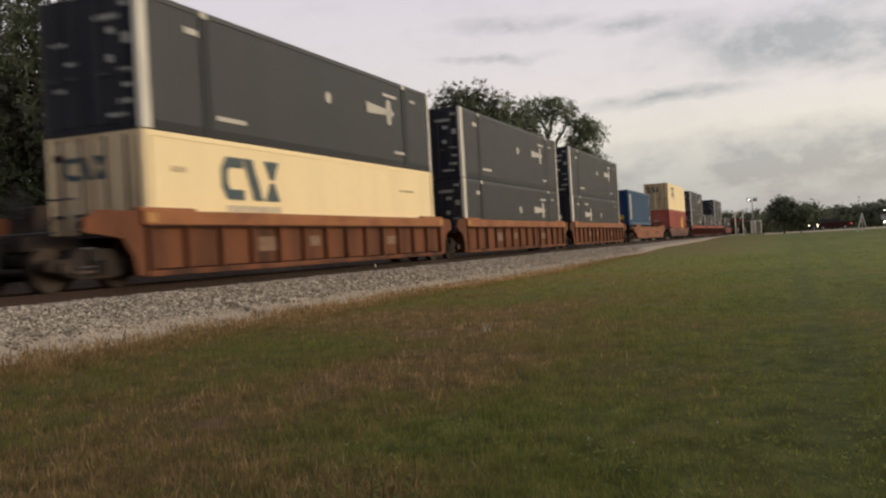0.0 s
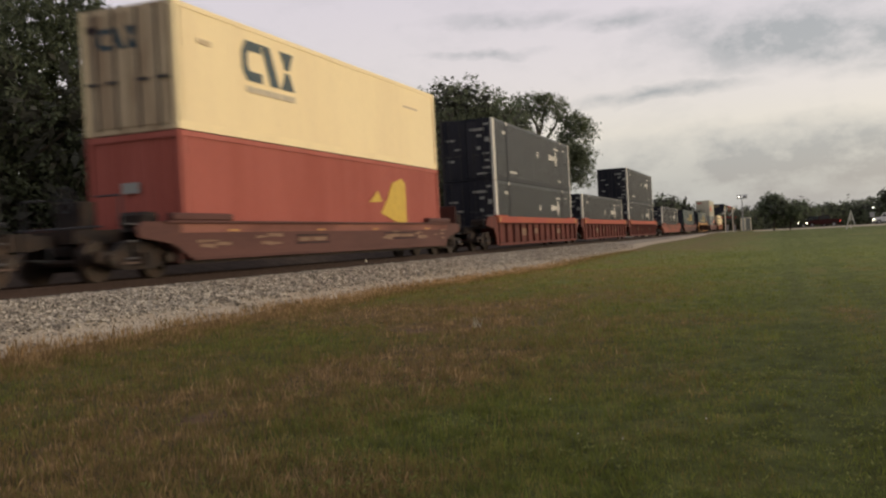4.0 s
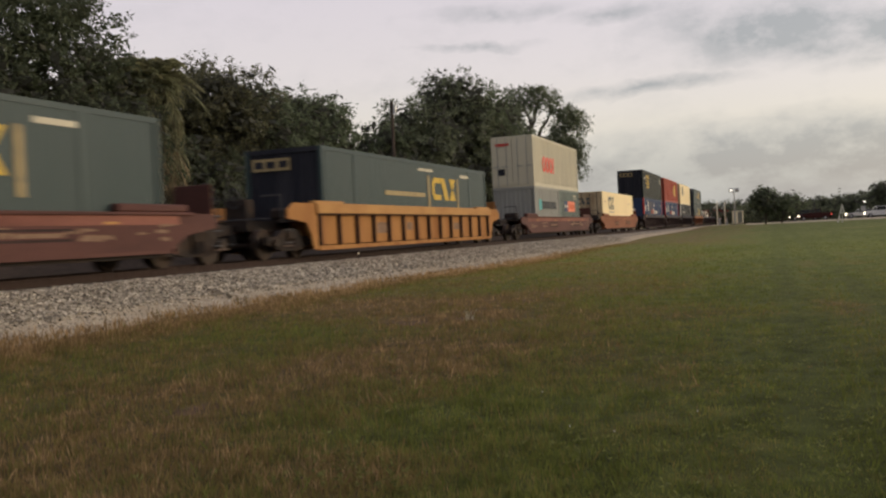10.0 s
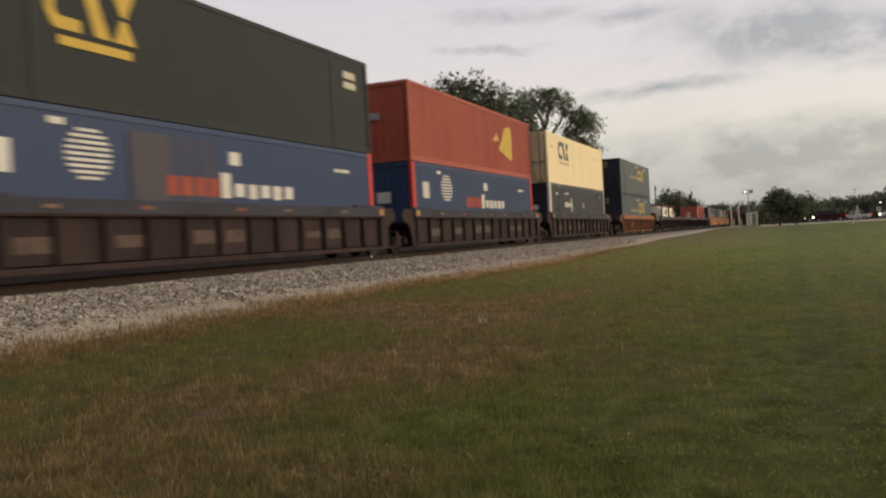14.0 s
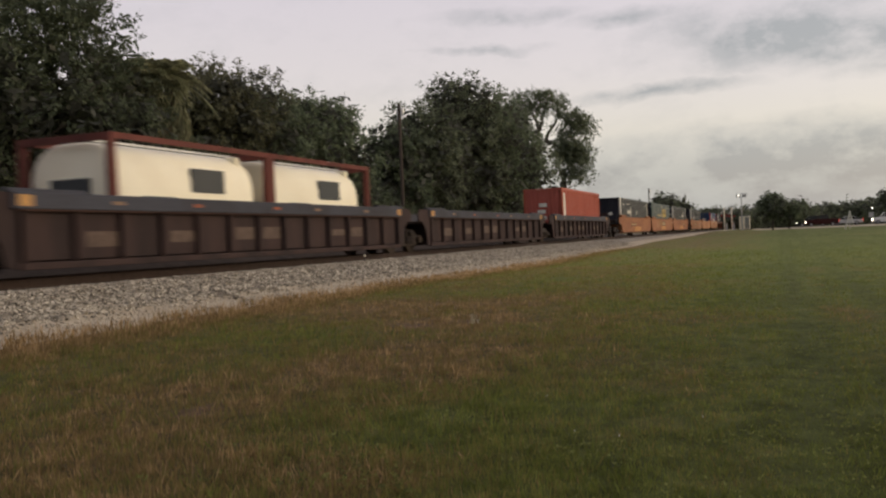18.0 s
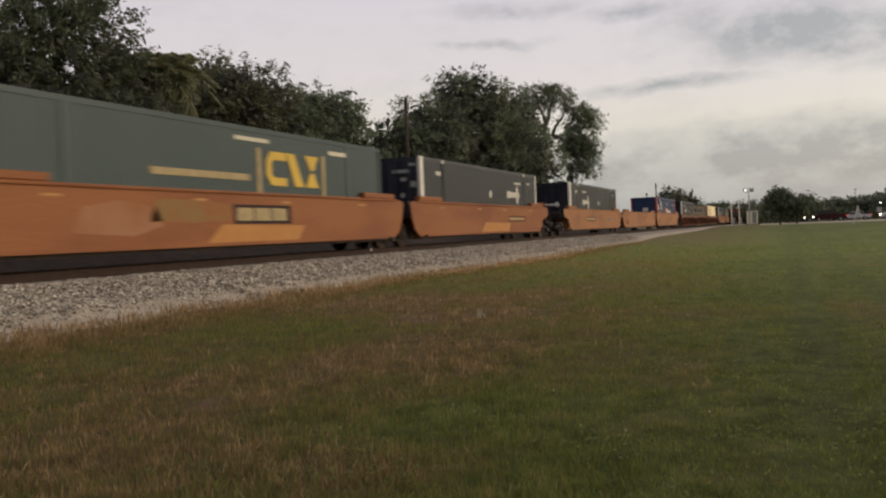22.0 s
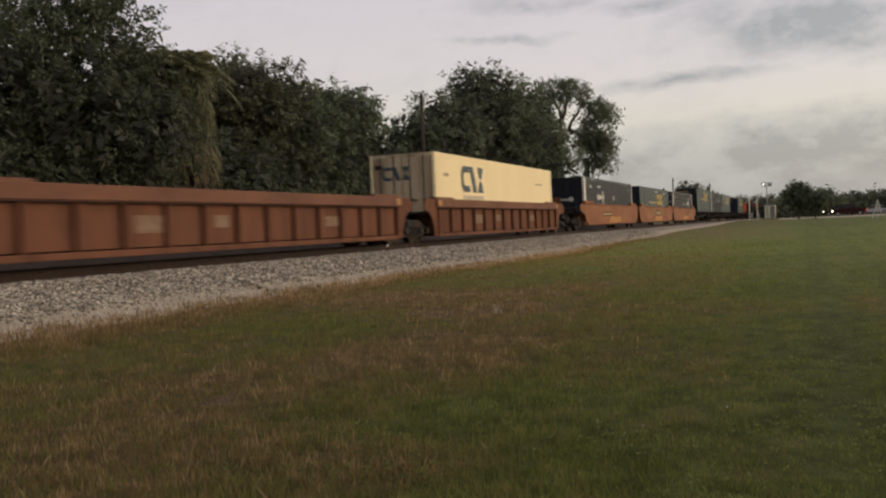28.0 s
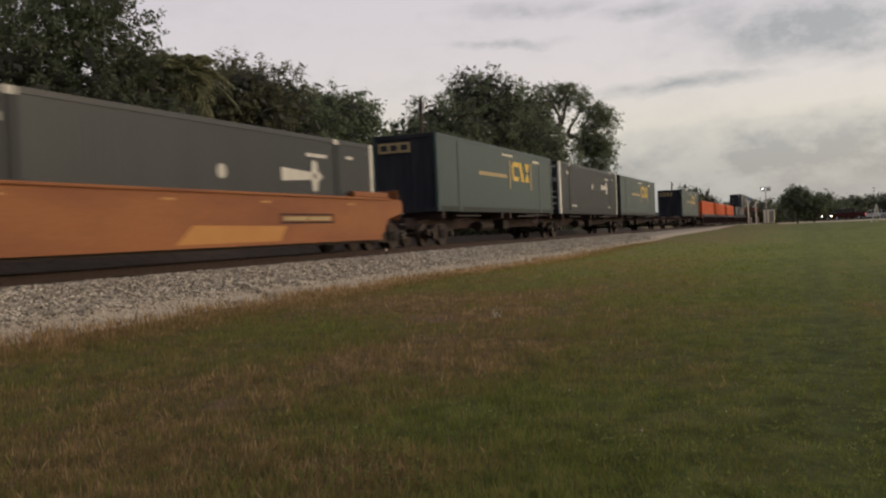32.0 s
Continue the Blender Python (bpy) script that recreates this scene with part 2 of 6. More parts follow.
DOWN = (1, 1, 0.18)  # streaks that run down a wall
RUST = (0.13, 0.055, 0.03)
M = {
    "key": mat("dark_grey_paint", (0.0299, 0.0343, 0.037), 0.40, 0, (0.0458, 0.0493, 0.0502), 0.7, 0.6, 30, 0.10, 0.05, (1, 1, 0.1), spec=0.26),
    # The key grey made darker, for shade on stacking posts and bottom rails.
    "key_shade": mat("dark_grey_post_paint", (0.026, 0.028, 0.030), 0.5, 0, (0.036, 0.037, 0.037), 0.6, 0.8, 30, 0.08, 0.05, DOWN, spec=0.12),
    "white": mat("white_paint", (0.72, 0.70, 0.62), 0.6, 0, (0.45, 0.42, 0.34), 0.5, 2.5, 30, 0.06, 0.05, DOWN),
    "ochre": mat("ochre_faded_paint", (0.23, 0.135, 0.048), 0.7, 0, (0.27, 0.10, 0.034), 0.8, 1.5, 20, 0.08, 0.05),
    "bleach": mat("bleached_orange_paint", (0.315, 0.15, 0.075), 0.7, 0, (0.27, 0.105, 0.038), 0.9, 1.3, 20, 0.08, 0.05),
    "mark_white": mat("weathered_white_mark_paint", (0.56, 0.54, 0.48), 0.6, 0, (0.36, 0.34, 0.28), 0.5, 2.5, 30, 0.06, 0.05, DOWN),
    "patch": mat("fresh_orange_repaint", (0.44, 0.2068, 0.0546), 0.6, 0, (0.3696, 0.1584, 0.0484), 0.5, 1.2, 20, 0.06, 0.05),
    "stencil": mat("faded_stencil_paint", (0.24, 0.155, 0.10), 0.7, 0, (0.13, 0.07, 0.045), 0.7, 6, 30, 0.1, 0.05),
    "rod": mat("dark_lock_rod_steel", (0.05, 0.05, 0.055), 0.6, 0.3, (0.09, 0.08, 0.07), 0.6, 3, 30, 0.1, 0.05),
    "black": mat("black_door_paint", (0.0221, 0.0238, 0.0323), 0.6, 0, (0.0595, 0.0595, 0.068), 0.5, 1.5, 30, 0.1, 0.05, DOWN, spec=0.12),
    "green": mat("green_grey_paint", (0.038, 0.064, 0.064), 0.45, 0, (0.056, 0.078, 0.077), 0.6, 0.7, 30, 0.08, 0.05, DOWN),
    "dark_green": mat("dark_green_paint", (0.0248, 0.0322, 0.0285), 0.5, 0, (0.0372, 0.0409, 0.0372), 0.6, 0.7, 30, 0.08, 0.05, DOWN, spec=0.12),
    "yellow": mat("yellow_paint", (0.62, 0.42, 0.06), 0.55, 0, (0.45, 0.30, 0.06), 0.4, 3, 30, 0.06, 0.03),
    "cream": mat("cream_paint", (0.95, 0.79, 0.46), 0.55, 0, (0.86, 0.70, 0.42), 0.5, 0.8, 25, 0.04, 0.05, DOWN),
    "cream_mark": mat("worn_grey_print_on_cream", (0.62, 0.54, 0.38), 0.6, 0, (0.36, 0.32, 0.25), 0.7, 7, 40, 0.08, 0.03),
    "tank_white": mat("cream_white_tank_paint", (0.93, 0.87, 0.68), 0.5, 0, (0.84, 0.76, 0.57), 0.5, 1.0, 25, 0.04, 0.03),
    "ink": mat("faded_dark_paint", (0.05, 0.088, 0.104), 0.6, 0, (0.13, 0.125, 0.11), 0.6, 4, 30, 0.06, 0.03),
    "tan_mark": mat("worn_tan_paint", (0.40, 0.31, 0.15), 0.6, 0, (0.26, 0.21, 0.12), 0.7, 5, 30, 0.08, 0.03),
    "cream_end": mat("stained_cream_paint", (0.60, 0.48, 0.30), 0.6, 0, (0.22, 0.13, 0.07), 0.7, 1.6, 25, 0.08, 0.05, DOWN),
    "slate": mat("slate_blue_paint", (0.045, 0.095, 0.13), 0.55, 0, (0.08, 0.12, 0.14), 0.5, 4, 30, 0.06, 0.03),
    "blue": mat("blue_paint", (0.044, 0.104, 0.19), 0.5, 0, (0.056, 0.112, 0.185), 0.5, 0.8, 30, 0.06, 0.05, DOWN),
    "deep_blue": mat("deep_blue_paint", (0.020, 0.052, 0.150), 0.5, 0, (0.026, 0.058, 0.14), 0.5, 0.8, 30, 0.06, 0.05, DOWN),
    "navy": mat("navy_paint", (0.030, 0.056, 0.125), 0.5, 0, (0.042, 0.066, 0.125), 0.5, 0.8, 30, 0.06, 0.05, DOWN),
    "navy_grime": mat("streaked_dull_paint", (0.070, 0.062, 0.072), 0.6, 0, (0.034, 0.050, 0.100), 0.9, 2.2, 30, 0.12, 0.05, (1, 1, 0.12)),
    "red": mat("faded_red_paint", (0.42, 0.115, 0.085), 0.6, 0, (0.34, 0.085, 0.06), 0.6, 0.9, 30, 0.07, 0.05, DOWN),
    "orange_red": mat("orange_red_paint", (0.41, 0.092, 0.055), 0.55, 0, (0.33, 0.074, 0.046), 0.6, 0.9, 30, 0.07, 0.05, DOWN),
    "bright_red": mat("bright_red_paint", (0.60, 0.055, 0.045), 0.5, 0, (0.42, 0.05, 0.04), 0.5, 2, 30, 0.05, 0.03),
    "mark_red": mat("vermilion_mark_paint", (0.85, 0.10, 0.075), 0.5, 0, (0.70, 0.09, 0.06), 0.5, 2, 30, 0.05, 0.03),
    "vivid": mat("vivid_orange_paint", (0.62, 0.12, 0.03), 0.55, 0, (0.5, 0.1, 0.03), 0.5, 1, 30, 0.07, 0.05, DOWN),
    "offwhite": mat("off_white_paint", (0.60, 0.56, 0.42), 0.55, 0, (0.45, 0.42, 0.33), 0.5, 0.9, 25, 0.06, 0.05, DOWN),
    "grey": mat("pale_grey_paint", (0.34, 0.345, 0.31), 0.55, 0, (0.27, 0.27, 0.25), 0.5, 0.9, 25, 0.06, 0.05, DOWN),
    "sage": mat("sage_green_paint", (0.185, 0.225, 0.200), 0.55, 0, (0.15, 0.175, 0.155), 0.5, 0.9, 25, 0.06, 0.05, DOWN),
    "salmon": mat("salmon_orange_paint", (0.80, 0.24, 0.13), 0.55, 0, (0.66, 0.19, 0.11), 0.5, 3, 30, 0.05, 0.03),
    "teal": mat("teal_paint", (0.12, 0.42, 0.42), 0.55, 0, None, 0.3, 3, 30, 0.05, 0.03),
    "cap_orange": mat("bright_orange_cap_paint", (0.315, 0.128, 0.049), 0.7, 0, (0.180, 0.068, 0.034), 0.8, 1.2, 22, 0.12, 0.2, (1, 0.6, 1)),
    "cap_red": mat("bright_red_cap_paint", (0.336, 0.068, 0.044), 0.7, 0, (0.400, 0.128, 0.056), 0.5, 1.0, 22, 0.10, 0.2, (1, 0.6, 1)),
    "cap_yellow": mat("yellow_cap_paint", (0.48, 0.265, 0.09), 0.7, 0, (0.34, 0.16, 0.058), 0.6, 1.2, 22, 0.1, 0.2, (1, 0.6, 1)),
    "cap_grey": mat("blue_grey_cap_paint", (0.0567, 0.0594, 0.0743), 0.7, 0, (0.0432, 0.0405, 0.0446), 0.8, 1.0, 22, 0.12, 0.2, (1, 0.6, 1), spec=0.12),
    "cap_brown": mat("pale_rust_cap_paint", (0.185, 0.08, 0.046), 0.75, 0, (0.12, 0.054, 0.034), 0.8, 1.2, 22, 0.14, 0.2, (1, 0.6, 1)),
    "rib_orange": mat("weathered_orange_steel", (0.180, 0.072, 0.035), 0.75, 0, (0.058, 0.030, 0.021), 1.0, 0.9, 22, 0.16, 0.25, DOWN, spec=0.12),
    "worn_red": mat("worn_brown_red_paint", (0.30, 0.085, 0.040), 0.65, 0, (0.22, 0.08, 0.04), 0.6, 5, 30, 0.08, 0.05),
    "faded_rose": mat("sun_bleached_red_paint", (0.255, 0.105, 0.075), 0.75, 0, (0.115, 0.046, 0.036), 0.9, 0.9, 20, 0.12, 0.1, (0.5, 0.3, 1)),
    "stencil_dim": mat("grimy_stencil_paint", (0.115, 0.080, 0.062), 0.75, 0, (0.060, 0.040, 0.033), 0.8, 5, 30, 0.12, 0.05),
    # Rusty, and darkened for the shade on ribs and below the chord.
    "rib_shade": mat("dark_rust_stiffener", (0.062, 0.034, 0.026), 0.8, 0, (0.040, 0.024, 0.020), 0.8, 2.0, 22, 0.15, 0.25, DOWN, spec=0.1),
    "rib_red": mat("weathered_red_steel", (0.15, 0.05, 0.04), 0.75, 0, (0.092, 0.037, 0.031), 0.9, 1.6, 22, 0.14, 0.25, DOWN, spec=0.12),
    "rib_yellow": mat("weathered_yellow_steel", (0.4, 0.2, 0.068), 0.72, 0, (0.25, 0.105, 0.042), 0.7, 1.6, 22, 0.12, 0.2, DOWN, spec=0.12),
    "rib_grey": mat("grimy_grey_brown_steel", (0.0525, 0.0338, 0.0312), 0.8, 0, (0.0275, 0.0213, 0.0213), 0.9, 1.1, 22, 0.16, 0.25, DOWN, spec=0.12),
    "rib_brown": mat("rusty_brown_steel", (0.172, 0.074, 0.042), 0.78, 0, (0.1, 0.045, 0.029), 0.9, 1.5, 22, 0.16, 0.25, DOWN, spec=0.12),
    "sheet_orange": mat("dull_orange_sheet", (0.2693, 0.1012, 0.0334), 0.65, 0, (0.1795, 0.0634, 0.0299), 0.7, 0.9, 20, 0.1, 0.1, (0.5, 0.3, 1)),
    "sheet_amber": mat("amber_sheet", (0.325, 0.142, 0.05), 0.62, 0, (0.205, 0.086, 0.04), 0.7, 0.9, 20, 0.08, 0.08, (0.5, 0.3, 1)),
    "sheet_maroon": mat("maroon_sheet", (0.106, 0.043, 0.034), 0.7, 0, (0.066, 0.030, 0.025), 0.7, 0.9, 20, 0.1, 0.1, (0.5, 0.3, 1)),
    "sheet_red": mat("red_orange_sheet", (0.247, 0.064, 0.038), 0.65, 0, (0.180, 0.056, 0.034), 0.7, 0.9, 20, 0.1, 0.1, (0.5, 0.3, 1)),
    "sheet_brown": mat("orange_brown_sheet", (0.238, 0.086, 0.036), 0.66, 0, (0.166, 0.058, 0.029), 0.7, 0.9, 20, 0.1, 0.1, (0.5, 0.3, 1)),
    "steel": mat("grimy_black_steel", (0.0315, 0.027, 0.0252), 0.7, 0.3, (0.063, 0.0405, 0.027), 0.7, 4, 40, 0.2, 0.3, spec=0.12),
    "wheel": mat("worn_wheel_steel", (0.04, 0.0325, 0.0275), 0.55, 0.6, (0.06, 0.035, 0.0225), 0.7, 5, 40, 0.15, 0.2),
    "rail": mat("rail_steel", (0.0425, 0.025, 0.02), 0.7, 0.2, (0.03, 0.0175, 0.0125), 0.7, 6, 40, 0.15, 0.2),
    "tie": mat("creosoted_wood", (0.06, 0.045, 0.036), 0.9, 0, (0.10, 0.085, 0.07), 0.6, 5, 40, 0.2, 0.4, (1, 6, 6)),
    "stone": mat("grey_ballast_stone", (0.415, 0.372, 0.298), 0.9, 0, (0.24, 0.21, 0.165), 0.8, 2.5, 30, 0.25, 0.5, spread=0.6),
    "ballast": mat("ballast_bed", (0.31, 0.278, 0.23), 0.95, 0, (0.15, 0.134, 0.110), 0.9, 20.0, 60, 0.45, 1.0),
    # Rust-stained stone, with the shade under the cars added to its colour.
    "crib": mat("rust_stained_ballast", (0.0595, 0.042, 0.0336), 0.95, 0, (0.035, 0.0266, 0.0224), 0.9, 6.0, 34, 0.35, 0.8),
    "gravel": mat("pale_fine_gravel", (0.42, 0.3612, 0.273), 0.95, 0, (0.3024, 0.252, 0.1848), 0.7, 3.0, 45, 0.35, 0.8),
    "soil": mat("reddish_brown_earth", (0.125, 0.08, 0.05), 0.95, 0, (0.085, 0.062, 0.038), 0.8, 6, 40, 0.3, 0.8, spec=0.1),
    # Colour of the added bank, dark to stand in for shade.
    "litter": mat("dark_leaf_litter", (0.062, 0.046, 0.036), 0.95, 0, (0.036, 0.030, 0.024), 0.8, 2.0, 30, 0.3, 0.8, spec=0.1),
    "asphalt": mat("worn_asphalt", (0.27, 0.255, 0.235), 0.9, 0, (0.2, 0.19, 0.175), 0.6, 1.5, 60, 0.2, 0.4),
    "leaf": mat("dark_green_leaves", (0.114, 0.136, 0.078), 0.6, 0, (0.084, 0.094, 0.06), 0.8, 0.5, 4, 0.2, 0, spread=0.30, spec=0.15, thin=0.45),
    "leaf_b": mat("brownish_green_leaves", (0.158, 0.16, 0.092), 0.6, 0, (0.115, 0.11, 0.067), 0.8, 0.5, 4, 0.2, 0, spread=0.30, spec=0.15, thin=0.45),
    # Farther trees: distance haze is put in as a paler leaf colour.
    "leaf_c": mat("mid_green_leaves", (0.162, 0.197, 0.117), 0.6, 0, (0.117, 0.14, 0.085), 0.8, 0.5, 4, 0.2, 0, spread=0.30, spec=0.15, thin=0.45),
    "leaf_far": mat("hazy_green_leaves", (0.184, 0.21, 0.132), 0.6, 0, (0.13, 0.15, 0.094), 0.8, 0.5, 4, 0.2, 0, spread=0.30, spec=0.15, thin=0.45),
    "palm": mat("yellow_green_fronds", (0.225, 0.235, 0.13), 0.6, 0, (0.225, 0.205, 0.118), 0.8, 0.8, 4, 0.2, 0, spread=0.5, thin=0.4),
    "dead": mat("dry_tan_fronds", (0.185, 0.15, 0.085), 0.8, 0, (0.12, 0.092, 0.054), 0.8, 1, 4, 0.2, 0, spread=0.4),
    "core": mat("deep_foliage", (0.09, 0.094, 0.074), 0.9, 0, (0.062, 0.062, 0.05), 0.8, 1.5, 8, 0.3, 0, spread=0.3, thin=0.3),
    "bark": mat("grey_brown_bark", (0.085, 0.068, 0.052), 0.9, 0, (0.045, 0.036, 0.03), 0.8, 3, 25, 0.25, 0.8, (2, 2, 0.5)),
    "pole": mat("weathered_pole_wood", (0.09, 0.07, 0.055), 0.9, 0, (0.05, 0.04, 0.033), 0.7, 3, 25, 0.2, 0.6, (2, 2, 0.3)),
    "silver": mat("galvanised_steel", (0.42, 0.42, 0.42), 0.45, 0.7, (0.3, 0.3, 0.3), 0.6, 4, 40, 0.08, 0.1),
    "car_red": mat("dark_red_car_paint", (0.045, 0.0084, 0.0084), 0.3, 0.2, None, 0.3, 2, 30, 0.04, 0),
    "car_white": mat("white_car_paint", (0.68, 0.68, 0.66), 0.3, 0, (0.6, 0.6, 0.58), 0.4, 2, 30, 0.03, 0),
    "car_silver": mat("silver_car_paint", (0.50, 0.50, 0.49), 0.3, 0.2, (0.44, 0.44, 0.43), 0.4, 2, 30, 0.03, 0),
    "car_dark": mat("dark_car_paint", (0.02, 0.022, 0.026), 0.3, 0.2, None, 0.3, 2, 30, 0.04, 0),
    "rubber": mat("tyre_rubber", (0.02, 0.02, 0.02), 0.85, 0, None, 0.3, 6, 40, 0.1, 0.1),
    "glass": mat("dark_window_glass", (0.012, 0.014, 0.016), 0.1, 0, None, 0.2, 3, 30, 0.02, 0, spec=0.6),
    "lamp": glow("lit_headlamp", (1.0, 0.86, 0.62), 9.0),
    "signal": glow("dull_red_lens", (0.5, 0.06, 0.04), 0.3),
    "tail": glow("lit_red_lamp", (1.0, 0.12, 0.08), 1.2),
    "street": glow("lit_street_lamp", (1.0, 0.93, 0.80), 3.0),
}


# ---- building helpers ----
def box(bm, x0, x1, y0, y1, z0, z1):
    v = [bm.verts.new(p) for p in ((x0, y0, z0), (x1, y0, z0), (x1, y1, z0), (x0, y1, z0), (x0, y0, z1), (x1, y0, z1), (x1, y1, z1), (x0, y1, z1))]
    for f in ((3, 2, 1, 0), (4, 5, 6, 7), (0, 1, 5, 4), (1, 2, 6, 5), (2, 3, 7, 6), (3, 0, 4, 7)):
        bm.faces.new([v[i] for i in f])


def prism(bm, pts, x0, x1):
    """A plate from (y, z) points, thick from x0 to x1; points run anticlockwise seen from +x."""
    a, b = [bm.verts.new((x0, y, z)) for y, z in pts], [bm.verts.new((x1, y, z)) for y, z in pts]
    bm.faces.new(list(reversed(a)))
    bm.faces.new(b)
    n = len(pts)
    for i in range(n):
        bm.faces.new((a[i], a[(i + 1) % n], b[(i + 1) % n], b[i]))


def tube(bm, p, q, r0, r1=None, n=8):
    """A tapered round bar from p to q."""
    p, q = Vector(p), Vector(q)
    r1 = r0 if r1 is None else r1
    d = (q - p).normalized()
    s = d.orthogonal().normalized()
    t = d.cross(s)
    rings = []
    for c, r in ((p, r0), (q, r1)):
        rings.append([bm.verts.new(c + (s * math.cos(2 * math.pi * i / n) + t * math.sin(2 * math.pi * i / n)) * r) for i in range(n)])
    for i in range(n):
        bm.faces.new((rings[0][i], rings[0][(i + 1) % n], rings[1][(i + 1) % n], rings[1][i]))
    bm.faces.new(list(reversed(rings[0])))
    bm.faces.new(rings[1])


def finish(name, bm, material, bevel=0.0):
    if bevel:
        bmesh.ops.bevel(bm, geom=bm.edges[:], offset=bevel, segments=1, affect="EDGES")
    bmesh.ops.recalc_face_normals(bm, faces=bm.faces[:])
    me = bpy.data.meshes.new(name)
    bm.to_mesh(me)
    bm.free()
    me.materials.append(material)
    return me


def part(name, bm, material, parent, label="", bevel=0.0):
    ob = new(name, finish(name, bm, material, bevel))
    ob.parent = parent
    if label:
        ob["label"] = label
    return ob


def again(ob, m):
    """One more piece on the same mesh, beside its like."""
    o = new(ob.name.split(".")[0], ob.data)
    o.parent, o.matrix_local = ob.parent, m
    return o


def one_box(name, dims, material, parent, label="", bevel=0.0):
    bm = bmesh.new()
    box(bm, *dims)
    return part(name, bm, material, parent, label, bevel)


def flat(bm, pts, x, thick=0.004):
    """A painted or stuck-on mark on a side wall at x, from (y, z) points."""
    prism(bm, pts, x, x + thick)


def ring_pts(y, z, r, n, squash=1.0):
    return [(y + r * math.cos(2 * math.pi * i / n), z + r * squash * math.sin(2 * math.pi * i / n)) for i in range(n)]


def rect(y0, y1, z0, z1):
    return [(y0, z0), (y1, z0), (y1, z1), (y0, z1)]


def mesh_of(name, verts, faces, materials, index=None):
    me = bpy.data.meshes.new(name)
    me.from_pydata(verts, [], faces)
    for m in materials:
        me.materials.append(m)
    if index is not None:
        me.polygons.foreach_set("material_index", index)
    me.update()
    return me


# ---- the lie of the land ----
TRACK_X, RAIL_Z, SPEED = -13.76, 0.78, 21.09
ROAD_Y, ROAD_Z = 160.0, 0.66


def smooth(a, b, v):
    v = min(1.0, max(0.0, (v - a) / (b - a)))
    return v * v * (3 - 2 * v)


def land(x, y):
    """Height of the grass: nearly level here, rising to the road; a bank carries the line."""
    z = 0.30 * smooth(35, 100, y) + (0.33 - 0.08 * smooth(-5.0, -3.0, x)) * smooth(100, ROAD_Y - 8, y)
    z -= 0.20 * smooth(141, 149, y) * (1 - smooth(ROAD_Y - 4, ROAD_Y + 4, y)) * smooth(-5.0, -3.0, x)
    z -= 0.5 * smooth(ROAD_Y + 10, ROAD_Y + 60, y) * smooth(-8, 0, x)
    z += 0.05 * math.sin(x * 0.35 + 1) * math.sin(y * 0.22) * (1 - smooth(60, 120, y))
    z += 0.03 * noise.noise((x * 0.6, y * 0.6, 0)) * (1 - smooth(20, 60, y))
    return z


# dry spots in the grass (x, y, radius, strength) and rank green ones (negative)
SPOTS = [(-4.75, 12.0, 0.9, 0.4), (-4.1, 12.4, 0.7, 0.4), (-3.3, 8.0, 1.6, 0.2), (-5.5, 8.4, 1.4, -0.28), (-6.2, 10.4, 1.2, -0.35), (-3.1, 3.95, 0.9, 0.18), (-5.1, 6.6, 0.5, 0.25),
         (-3.4, 5.75, 0.6, -0.35), (-2.1, 12.9, 1.7, 0.12), (-1.1, 9.1, 1.3, -0.3), (0.3, 6.6, 0.8, -0.5), (-0.06, 4.5, 0.22, 0.4), (0.95, 13.3, 0.7, 0.25), (1.0, 26.0, 1.2, 0.25), (-5.7, 22.0, 3.5, -0.35),
         (-6.3, 6.2, 0.9, 0.12), (-2.0, 4.0, 0.5, 0.25), (-0.4, 12.4, 1.0, 0.14), (-1.4, 6.15, 0.5, -0.5), (-0.9, 4.2, 0.4, -0.35), (-2.0, 5.2, 0.5, -0.45), (-6.4, 15.1, 1.6, 0.4), (0.65, 4.9, 0.75, -0.8), (-3.0, 9.7, 1.3, 0.34), (-2.7, 4.6, 1.2, -0.22), (0.6, 14.0, 3.0, -0.25), (-0.5, 26.0, 5.0, -0.22)]


WHEEL_TRACKS = (0.18, 1.27)
# bare earth showing through: x, y, half width, half depth
BARE = ((-4.87, 11.8, 0.40, 0.36), (-4.30, 12.3, 0.24, 0.30), (-4.20, 5.75, 0.20, 0.26))


def dryness(x, y):
    """How dry the grass is, 0 rank green to 1 dead: browner towards the line, greener far up the field."""
    d = 0.42 + 0.16 * smooth(0.2, -4.5, x) - 0.05 * smooth(8, 5, y) - 0.20 * smooth(9, 30, y) - 0.12 * smooth(-3.0, 0.0, x) * smooth(6, 12, y)
    d += 0.13 * noise.noise((x * 0.42, y * 0.30, 4.0)) + 0.22 * noise.noise((x * 1.7, y * 1.3, 8.0)) + 0.18 * noise.noise((x * 0.13, y * 0.055, 2.0)) + 0.16 * noise.noise((x * 0.6, y * 0.12, 6.0)) + 0.20 * noise.noise((x * 0.22, y * 0.34, 12.0))
    d += sum((k if k > 0 else k * 0.45) * math.exp(-((x - a) ** 2 + (y - b) ** 2) / (r * r)) for a, b, r, k in SPOTS)
    # two old wheel tracks, greener where the turf was pressed down
    wander = 0.10 * noise.noise((5.0, y * 0.12, 1.0))
    d -= 0.30 * smooth(6, 9, y) * sum(math.exp(-((x - t - wander) / 0.22) ** 2) for t in WHEEL_TRACKS)
    fringe = 0.42 * smooth(-7.9, -9.6, x) * (1 - 0.4 * smooth(30, 60, y))
    return min(1.0, min(0.80, max(0.0, d)) + fringe)


